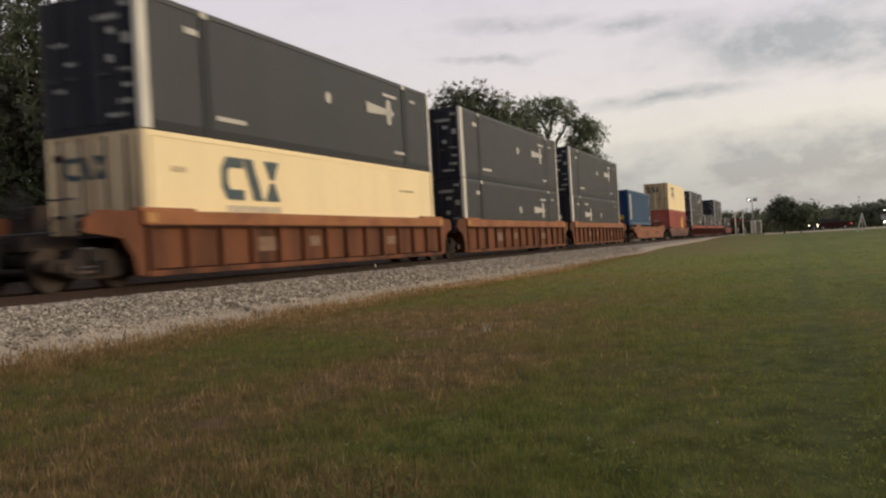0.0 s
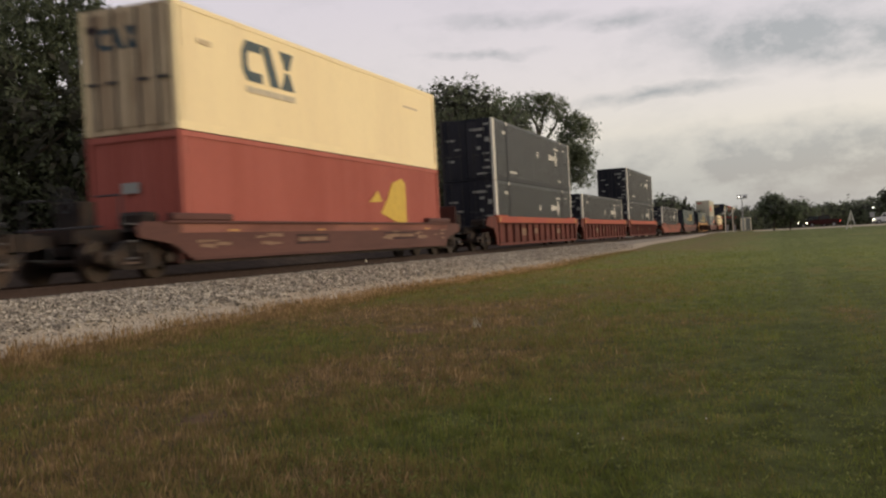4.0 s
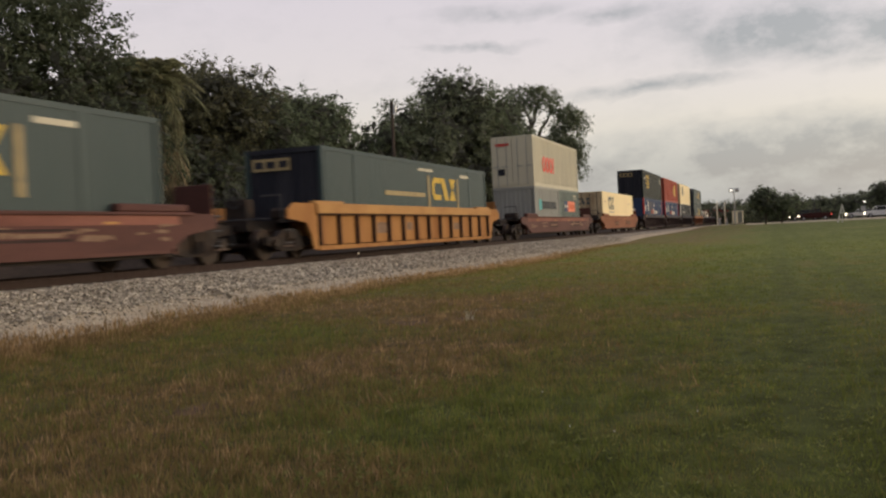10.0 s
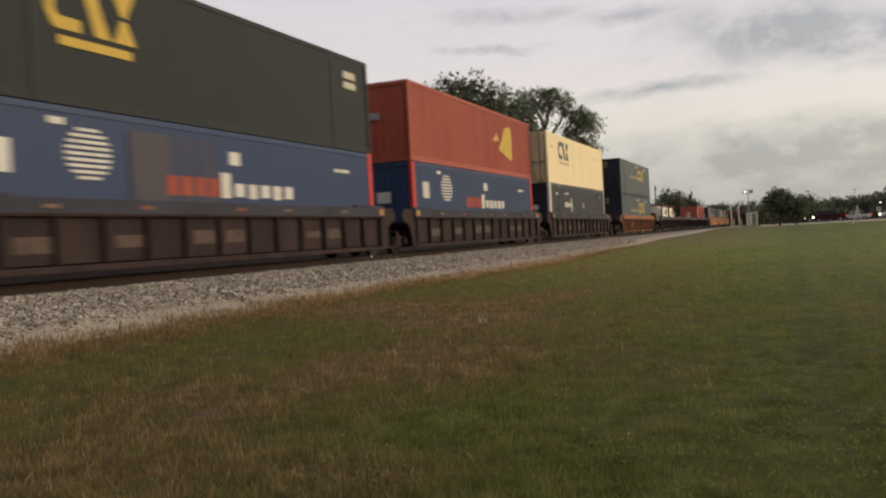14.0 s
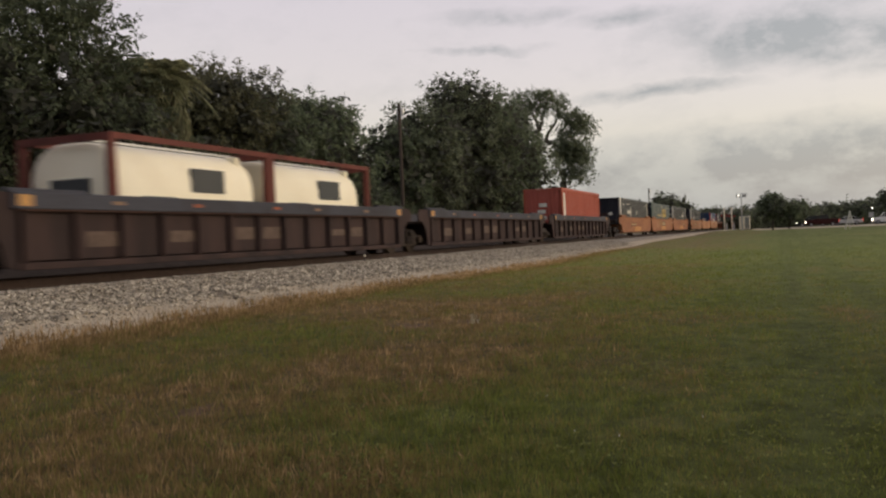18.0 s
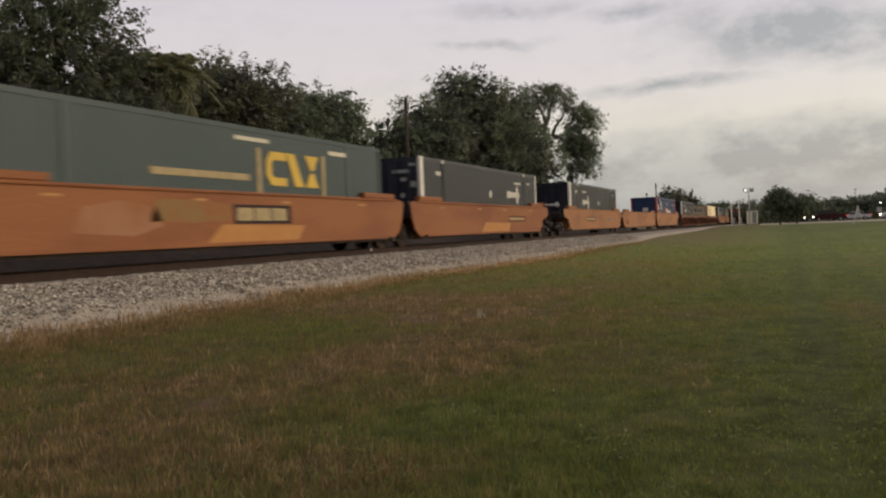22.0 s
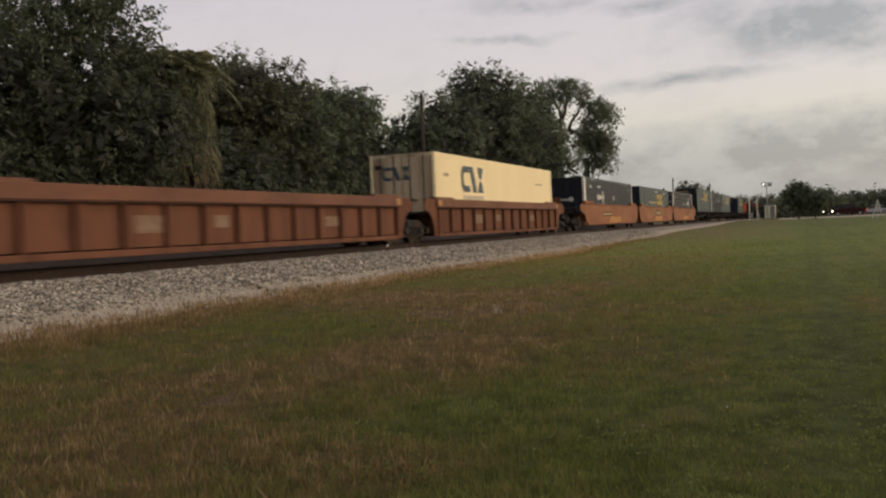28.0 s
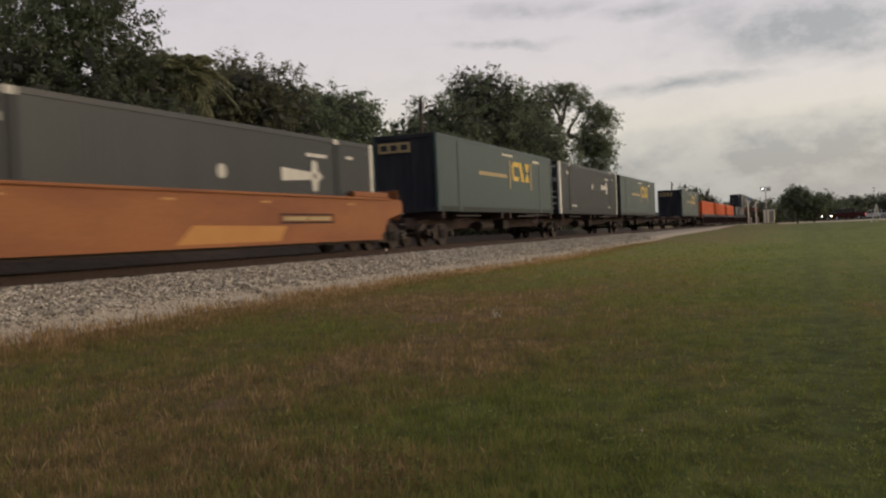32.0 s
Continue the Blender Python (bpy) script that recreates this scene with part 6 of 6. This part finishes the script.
def grass():
    """Blades over the near field, tall and dry where they lean over the stones, and thin pale stems."""
    rng = np.random.default_rng(21)

    def field(f, x0, x1, y0, y1, step):
        """f laid out on a grid, and a reader that blends between its points."""
        g = np.array([[f(x0 + i * step, y0 + j * step) for i in range(int((x1 - x0) / step) + 2)] for j in range(int((y1 - y0) / step) + 2)])

        def read(x, y):
            u, v = np.clip((x - x0) / step, 0, g.shape[1] - 1.01), np.clip((y - y0) / step, 0, g.shape[0] - 1.01)
            i, j = u.astype(int), v.astype(int)
            u, v = u - i, v - j
            return (g[j, i] * (1 - u) + g[j, i + 1] * u) * (1 - v) + (g[j + 1, i] * (1 - u) + g[j + 1, i + 1] * u) * v
        return read

    dry_at, land_at = field(dryness, -15, 15, -15, 68, 0.14), field(land, -15, 15, -15, 68, 0.4)
    lump_at = field(lambda x, y: noise.noise((x * 1.6, y * 1.6, 3.0)), -15, 15, -15, 68, 0.2)
    toe_at = field(lambda x, y: -9.66 + 0.34 * noise.noise((7.0, y * 0.45, 0)) + 0.26 * noise.noise((2.0, y * 1.7, 0)), 0, 1, -15, 68, 0.2)

    def ease(a, b, v):
        v = np.clip((v - a) / (b - a), 0, 1)
        return v * v * (3 - 2 * v)

    # tufts: where they stand, how many blades each, how wide they spread
    sets = []
    n = 30000
    r, a = 3.4 + 62 * rng.random(n) ** 2.2, np.radians(-51 + 62 * rng.random(n))
    sets.append((np.sin(a) * r, np.cos(a) * r, 13))
    n = 5200
    sets.append((-10.0 + 1.7 * rng.random(n), 5.5 + 75 * rng.random(n) ** 1.5, 9))
    n = 3000
    r, a = 0.3 + 14 * rng.random(n) ** 0.7, 6.283 * rng.random(n)
    sets.append((np.sin(a) * r, np.cos(a) * r, 8))
    X, Y, size, hue = [], [], [], []
    for tx, ty, each in sets:
        away = np.hypot(tx, ty)
        spread = np.repeat(0.035 + 0.006 * away, each)
        X.append(np.repeat(tx, each) + rng.normal(size=len(tx) * each) * spread)
        Y.append(np.repeat(ty, each) + rng.normal(size=len(tx) * each) * spread * 1.2)
        size.append(np.repeat(0.55 + 0.75 * rng.random(len(tx)) ** 1.5, each))
        hue.append(np.repeat(rng.normal(size=len(tx)) * 0.21, each))
    # single blades between the tufts
    n = 70000
    r, a = 3.4 + 40 * rng.random(n) ** 1.9, np.radians(-51 + 62 * rng.random(n))
    X, Y = np.concatenate(X + [np.sin(a) * r]), np.concatenate(Y + [np.cos(a) * r])
    size, hue = np.concatenate(size + [np.full(n, 0.6)]), np.concatenate(hue + [np.zeros(n)])
    far, toe = np.hypot(X, Y), toe_at(np.zeros(len(X)), Y)
    h = rng.random(len(X))
    keep = (X > toe + 0.35 - 0.95 * h * h) & (rng.random(len(X)) > ease(34, 66, far)) & (Y < 67)
    for bx, by, wide, deep in BARE:
        keep &= (((X - bx) / wide) ** 2 + ((Y - by) / deep) ** 2 > 0.9) | (rng.random(len(X)) < 0.5)
    X, Y, size, hue, far, toe, h = (v[keep] for v in (X, Y, size, hue, far, toe, h))
    n = len(X)
    d = dry_at(X, Y)
    edge = ease(1.9, 0.1, X - toe) * (1 - 0.5 * ease(25, 70, Y))
    tracks = sum(np.exp(-((X - t) / 0.2) ** 2) for t in WHEEL_TRACKS)
    tall = (0.026 + 0.054 * h * h) * size * (1 - 0.35 * ease(12, 30, far)) * (1 - 0.45 * ease(-2.5, 0.3, X)) * (1 - 0.4 * tracks)
    tall *= (1 + 0.9 * edge + 0.9 * np.maximum(0, lump_at(X, Y))) * (1 + far * 0.006)
    half = (0.0010 + 0.00038 * np.minimum(far, 30)) * (0.6 + h)
    stem = rng.random(n) > 0.93
    tall, half = np.where(stem, tall * 1.35 + 0.015, tall), np.where(stem, half * 0.55, half)
    d = np.minimum(1.0, d + hue * (1 - 0.5 * ease(14, 30, far)) + 0.16 * edge * h + np.where(stem, 0.12, 0.0))
    Z = land_at(X, Y) - 0.01 + np.where(X < -9.7, 0.05, 0.0)
    turn = rng.random(n) * 6.283
    c, s = np.cos(turn) * half, np.sin(turn) * half
    lean = rng.normal(size=(n, 2)) * 0.24 * tall[:, None]
    V = np.empty((n, 4, 3))
    V[:, 0], V[:, 1] = np.stack([X - c, Y - s, Z], 1), np.stack([X + c, Y + s, Z], 1)
    V[:, 2] = np.stack([X + lean[:, 0] * 0.5 + c * 0.7, Y + lean[:, 1] * 0.5 + s * 0.7, Z + tall * 0.6], 1)
    V[:, 3] = np.stack([X + lean[:, 0], Y + lean[:, 1], Z + tall], 1)
    V, D = V.reshape(-1, 3).tolist(), np.repeat(d, 4).tolist()
    F = np.arange(4 * n).reshape(n, 4).tolist()
    # flat rosettes of broad weeds and a few tiny pale flowers near the eye
    W, G, gi = [], [], []
    for i in range(3400):
        x, y = rng.uniform(-3.2, 1.3), 3.8 + 5.2 * rng.random() ** 1.5
        if noise.noise((x * 1.3, y * 1.3, 2.0)) < rng.uniform(-0.35, 0.45):
            continue
        z = land(x, y) + rng.uniform(0.015, 0.045)
        for b in range(4):
            a = b * 1.57 + rng.random()
            ln = rng.uniform(0.008, 0.024)
            c, s = math.cos(a), math.sin(a)
            rise, tip = rng.uniform(0.0, 0.018), rng.uniform(-0.006, 0.026)
            o = len(W)
            W += [(x, y, z), (x + c * ln * 0.6 - s * ln * 0.34, y + s * ln * 0.6 + c * ln * 0.34, z + rise), (x + c * ln * 1.2, y + s * ln * 1.2, z + tip), (x + c * ln * 0.6 + s * ln * 0.34, y + s * ln * 0.6 - c * ln * 0.34, z + rise * 0.6)]
            G.append((o, o + 1, o + 2, o + 3))
            gi.append(0)
        if i % 80 == 0 and -1.6 < x < 0.6 and y < 6.8:
            o = len(W)
            q = 0.0035
            W += [(x - q, y, z + 0.05), (x + q, y, z + 0.05), (x + q, y + 0.004, z + 0.05 + 2 * q), (x - q, y + 0.004, z + 0.05 + 2 * q)]
            G.append((o, o + 1, o + 2, o + 3))
            gi.append(1)
    weed = mat("broad_weed_leaves", (0.185, 0.200, 0.070), 0.7, 0, (0.12, 0.13, 0.040), 0.7, 2, 20, 0.15, 0, spread=0.5, spec=0.1, thin=0.5)
    tagged(new("weeds", mesh_of("weeds", W, G, [weed, M["white"]], gi)), "low broad-leaved weeds and tiny pale flowers in the grass", "weeds", kind="stuff")
    for bx, by, wide, deep in BARE:
        P = [(bx, by, land(bx, by) + 0.012)]
        for i in range(28):
            a = 2 * math.pi * i / 28
            k = 0.8 + 0.7 * noise.noise((math.cos(a) * 2.2 + bx, math.sin(a) * 2.2, by)) + 0.14 * (i % 3 - 1)
            px, py = bx + math.cos(a) * wide * k, by + math.sin(a) * deep * k
            P.append((px, py, land(px, py) + 0.003))
        bare = mesh_of("bare_patch", P, [(0, 1 + i, 1 + (i + 1) % 28) for i in range(28)], [M["soil"]])
        tagged(new("bare_patch", bare), "bare patch of reddish brown earth in the grass", "earth", "bare patches", "structure")
    # one bleached tuft of dead grass
    T, Q = [], []
    tx, ty = -4.05, 12.0
    for i in range(16):
        a, ln = rng.uniform(0, 6.28), rng.uniform(0.08, 0.20)
        px, py = tx + rng.normal() * 0.05, ty + rng.normal() * 0.05
        lean = rng.uniform(0.1, 0.7)
        o = len(T)
        T += [(px - 0.004, py, 0), (px + 0.004, py, 0), (px + math.cos(a) * ln * lean, py + math.sin(a) * ln * lean, ln)]
        Q.append((o, o + 1, o + 2))
    tagged(new("dead_tuft", mesh_of("dead_tuft", T, Q, [M["offwhite"]])), "bleached tuft of dead grass", "grass tuft", kind="stuff")
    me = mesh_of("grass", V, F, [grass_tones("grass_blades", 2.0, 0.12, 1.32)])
    layer = me.attributes.new("dryness", "FLOAT", "POINT")
    layer.data.foreach_set("value", D)
    tagged(new("grass", me), "short rough grass, green with dry brown tufts", "grass", kind="stuff")


# ---- the road crossing far down the line ----
def road():
    bm = bmesh.new()
    box(bm, -400, 400, ROAD_Y - 4.0, ROAD_Y + 4.4, ROAD_Z - 0.35, ROAD_Z)
    tagged(new("road", finish("road", bm, M["asphalt"])), "pale worn road that crosses the line", "road", kind="structure")
    bm = bmesh.new()
    prism(bm, [(ROAD_Y - 11.0, ROAD_Z - 0.40), (ROAD_Y - 4.0, ROAD_Z - 0.40), (ROAD_Y - 4.0, ROAD_Z + 0.03), (ROAD_Y - 7.0, ROAD_Z + 0.02), (ROAD_Y - 10.5, ROAD_Z - 0.26)], -9.5, 400)
    tagged(new("road_shoulder", finish("road_shoulder", bm, M["gravel"])), "pale gravel shoulder along the road", "road", kind="structure")
    bm = bmesh.new()
    box(bm, TRACK_X - 2.2, TRACK_X + 2.2, ROAD_Y - 4.0, ROAD_Y + 4.4, ROAD_Z - 0.02, RAIL_Z - 0.03)
    tagged(new("crossing_deck", finish("crossing_deck", bm, M["tie"], 0.02)), "plank deck of the level crossing", "crossing", kind="structure")


def vehicle(kind, paint, label, x, y):
    """A road vehicle facing the line (-x): body, glasshouse, wheels, lamps."""
    root = tagged(new("car"), label, "car", "vehicles waiting at the crossing")
    root.location = (x, y, ROAD_Z)
    L, hood, roof, belt = {"sedan": (4.7, 1.0, 1.45, 0.92), "suv": (4.9, 1.12, 1.80, 1.12), "pickup": (5.0, 1.15, 1.85, 1.18)}[kind]
    # seen from the side: points along -x forward
    cab = {"sedan": (1.25, 1.95, 3.55, 4.35), "suv": (1.2, 1.75, 4.55, 4.85), "pickup": (1.3, 1.9, 3.4, 3.6)}[kind]
    body = [(0.05, 0.35), (L - 0.05, 0.35), (L, 0.6), (L - 0.03, belt), (cab[3], belt + 0.02), (cab[0], belt), (0.2, hood - 0.16), (0.0, 0.62)]
    bm = bmesh.new()
    prism(bm, [(p, z) for p, z in body], -0.88, 0.88)
    me_body = part("body", bm, M[paint], root, bevel=0.05)
    bm = bmesh.new()
    prism(bm, [(cab[0], belt), (cab[3], belt), (cab[2], roof - 0.06), (cab[1], roof - 0.06)], -0.78, 0.78)
    win = part("cabin_glass", bm, M["glass"], root, "dark windows")
    bm = bmesh.new()
    box(bm, -0.74, 0.74, cab[1] - 0.05, cab[2] + 0.05, roof - 0.07, roof)
    for s in (-1, 1):
        for p in (cab[1] + 0.05, (cab[1] + cab[2]) / 2, cab[2] - 0.05):
            box(bm, *sorted((s * 0.785, s * 0.74)), p - 0.05, p + 0.05, belt, roof - 0.05)
    rf = part("roof", bm, M[paint], root, bevel=0.02)
    obs = [me_body, win, rf]
    for s in (-1, 1):
        for p in (0.85, L - 0.95):
            bm = bmesh.new()
            tube(bm, (s * 0.68, p, 0.34), (s * 0.90, p, 0.34), 0.34, n=18)
            wh = part("wheel", bm, M["rubber"], root)
            bm = bmesh.new()
            tube(bm, (s * 0.895, p, 0.34), (s * 0.915, p, 0.34), 0.2, n=14)
            rm = part("rim", bm, M["silver"], wh, "silver rim")
            obs.append(wh)
    for s in (-1, 1):
        bm = bmesh.new()
        box(bm, *sorted((s * 0.5, s * 0.885)), -0.02, 0.13, 0.66, 0.84)
        obs.append(part("headlamp", bm, M["lamp"], root, "lit headlamp"))
        bm = bmesh.new()
        box(bm, *sorted((s * 0.62, s * 0.885)), L - 0.1, L + 0.02, 0.72, 0.95)
        obs.append(part("tail_lamp", bm, M["tail"], root, "lit red tail lamp"))
    for o in obs:
        o.matrix_local = pose(0, 0, 0, 0, 0, -90) @ o.matrix_local
    return root


def crossing():
    """Mast with a lamp head, white equipment hut, crossing signals, and what stands by the road."""
    z = ROAD_Z
    root = tagged(new("signal_mast"), "grey steel mast with a twin lamp head", "mast")
    root.location = (-5.7, 150.5, land(-5.7, 150.5))
    bm = bmesh.new()
    tube(bm, (0, 0, -0.1), (0, 0, 5.2), 0.11, 0.08, 10)
    part("pole", bm, M["silver"], root)
    for s in (-1, 1):
        bm = bmesh.new()
        box(bm, s * 0.45 - 0.32, s * 0.45 + 0.32, -0.2, 0.2, 5.25, 5.62)
        part("lamp_head", bm, M["silver"], root, bevel=0.04)
    bm = bmesh.new()
    tube(bm, (-0.75, 0, 5.2), (0.75, 0, 5.2), 0.05, n=8)
    tube(bm, (-0.75, 0, 5.72), (0.9, 0, 5.72), 0.05, n=8)
    part("crossbar", bm, M["silver"], root)
    bm = bmesh.new()
    tube(bm, (-0.45, -0.21, 5.45), (-0.45, -0.26, 5.45), 0.13, n=12)
    part("lens", bm, M["street"], root, "lit round lens")
    hut = tagged(new("equipment_hut"), "small white metal equipment hut on a pad", "hut")
    hut.location = (-5.35, 152.0, land(-5.35, 152))
    one_box("wall", (-0.8, 0.8, -0.7, 0.7, 0.12, 2.15), M["tank_white"], hut, bevel=0.02)
    one_box("roof", (-0.88, 0.88, -0.78, 0.78, 2.15, 2.24), M["silver"], hut, bevel=0.02)
    one_box("pad", (-1.2, 1.2, -0.9, 0.9, -0.2, 0.12), M["gravel"], hut)
    one_box("door", (0.05, 0.70, -0.73, -0.70, 0.2, 2.0), M["grey"], hut)
    # flashing crossing signals either side of the road
    for n, (x, y) in enumerate(((-8.6, 154.5), (-8.0, 166.5))):
        s = tagged(new("crossing_signal"), "crossing signal post with red lamps and a crossed board", "signal", "crossing signals")
        s.location = (x, y, z - 0.1)
        bm = bmesh.new()
        tube(bm, (0, 0, 0), (0, 0, 4.0), 0.08, n=8)
        part("post", bm, M["tank_white"], s)
        bm = bmesh.new()
        for d in (-1, 1):
            prism_pts = [(-0.55, 3.4 - d * 0.45), (-0.45, 3.3 - d * 0.45), (0.55, 3.4 + d * 0.45), (0.45, 3.5 + d * 0.45)]
            a = [bm.verts.new((p, -0.1 - 0.01 * d, q)) for p, q in prism_pts]
            b = [bm.verts.new((p, -0.08 - 0.01 * d, q)) for p, q in prism_pts]
            bm.faces.new(a)
            bm.faces.new(list(reversed(b)))
            for i in range(4):
                bm.faces.new((a[i], a[(i + 1) % 4], b[(i + 1) % 4], b[i]))
        part("crossed_board", bm, M["white"], s, "white crossed boards")
        bm = bmesh.new()
        tube(bm, (-0.42, 0, 2.5), (0.42, 0, 2.5), 0.04, n=6)
        for d in (-0.42, 0.42):
            tube(bm, (d, -0.02, 2.5), (d, -0.1, 2.5), 0.2, n=14)
        part("lamp_hood", bm, M["black"], s)
        for d in (-0.42, 0.42):
            bm = bmesh.new()
            tube(bm, (d, -0.1, 2.5), (d, -0.13, 2.5), 0.1, n=12)
            part("red_lamp", bm, M["signal"], s, "dull red lamp")
        g = tagged(new("gate_arm"), "lowered red and white crossing gate arm", "gate", "crossing gates")
        g.location = (x + 0.3, y, z)
        bm = bmesh.new()
        box(bm, -0.15, 0.15, -0.15, 0.15, 0, 1.15)
        part("gate_base", bm, M["silver"], g)
        for i in range(7):
            dy = (1 if n == 0 else -1)
            y0, y1 = sorted((dy * i * 0.7, dy * (i + 1) * 0.7))
            one_box("arm_band", (-0.03, 0.03, y0, y1, 1.0, 1.12), M["white" if i % 2 else "bright_red"], g)
    # white leaning board frame on the grass
    fr = tagged(new("white_frame"), "white wooden frame leaning on its legs in the grass", "frame")
    fx, fy = 7.7, 119.0
    fr.location = (fx, fy, land(fx, fy))
    for p, q, r in (((-0.45, 0.0, -0.05), (0.12, 0.0, 2.05), 0.10), ((0.5, 0.0, 0.5), (0.1, 0.0, 2.2), 0.08), ((0.1, 0.5, -0.05), (0.1, 0.0, 1.9), 0.05)):
        bm = bmesh.new()
        tube(bm, p, q, r, n=4)
        part("leg", bm, M["white"], fr)
    bm = bmesh.new()
    box(bm, -0.12, 0.36, -0.04, 0.02, 1.1, 1.22)
    part("brace", bm, M["white"], fr)
    sg = tagged(new("road_sign"), "small grey sign board on a post beside the road", "sign")
    sg.location = (13.2, 155.0, land(13.2, 155))
    bm = bmesh.new()
    tube(bm, (0, 0, -0.1), (0, 0, 2.0), 0.04, n=6)
    part("post", bm, M["silver"], sg)
    one_box("board", (-0.35, 0.35, -0.03, 0.0, 1.4, 2.2), M["silver"], sg)
    # street lamp beyond the road, utility poles along the wood
    sl = tagged(new("street_lamp"), "lit street lamp beyond the road", "lamp")
    sl.location = (18.2, 200.0, 0.3)
    bm = bmesh.new()
    tube(bm, (0, 0, 0), (0, 0, 3.4), 0.09, 0.06, 8)
    tube(bm, (0, 0, 3.4), (-0.8, 0, 3.55), 0.05, n=6)
    part("pole", bm, M["pole"], sl)
    bm = bmesh.new()
    box(bm, -1.1, -0.75, -0.15, 0.15, 3.42, 3.6)
    part("lamp_head", bm, M["street"], sl, "lit lamp head")
    for i, (sx, y, h) in enumerate(((-0.423, 59.0, 11.0), (-0.133, 190.0, 9.4), (-0.095, 230.0, 9.3))):
        p = tagged(new("utility_pole"), "weathered wooden utility pole among the trees", "pole", "utility poles")
        p.location = (sx * y, y, land(sx * y, y) - 0.2)
        bm = bmesh.new()
        tube(bm, (0, 0, -0.1), (0, 0, h), 0.15, 0.11, 9)
        part("pole", bm, M["pole"], p)
        bm = bmesh.new()
        box(bm, -0.14, -0.06, -0.06, 0.06, h - 1.2, h - 0.5)
        tube(bm, (0.22, 0, h - 0.9), (0.22, 0, h - 0.3), 0.12, n=8)
        part("fitting", bm, M["silver"], p)


def marker():
    """A short white-topped stake at the edge of the stones."""
    m = tagged(new("marker_stake"), "short dark stake with a white top in the ballast", "stake")
    m.location = (-12.05, 25.28, 0.50)
    bm = bmesh.new()
    tube(bm, (0, 0, -0.05), (0, 0, 0.26), 0.016, n=6)
    part("stake", bm, M["rod"], m)
    bm = bmesh.new()
    tube(bm, (0, 0, 0.26), (0, 0, 0.33), 0.03, 0.026, n=8)
    part("top", bm, M["tank_white"], m, "white top")


WAITING = []


def vehicles():
    y0 = ROAD_Y - 2.0
    vehicle("suv", "car_dark", "dark car with lit headlamps waiting at the crossing", 2.5, y0 + 3.4)
    vehicle("pickup", "car_red", "dark red pickup with lit lamps waiting at the crossing", 3.75, y0)
    vehicle("suv", "car_white", "white high-roofed car waiting with lit headlamps", 13.5, y0)
    WAITING.append((vehicle("sedan", "car_silver", "silver-white sedan that rolls up and waits", 7.8, y0 + 3.3), y0 + 3.3))


ground()
wood_bank()
ballast()
rails()
train()
woods()
grass()
road()
crossing()
marker()
vehicles()


def motions():
    for ob, u, z in MOVING:
        walk(ob, [(t, pose(TRACK_X, u - SPEED * t, RAIL_Z + z)) for t in (0, 8, 16, 24, 32)])
    for ob, y in WAITING:
        walk(ob, [(t, pose(x, y, ROAD_Z)) for t, x in ((0, 40.0), (4, 30.0), (7, 18.0), (9, 12.6), (10, 11.0), (12, 8.3), (13.5, 7.8), (32, 7.8))])


motions()
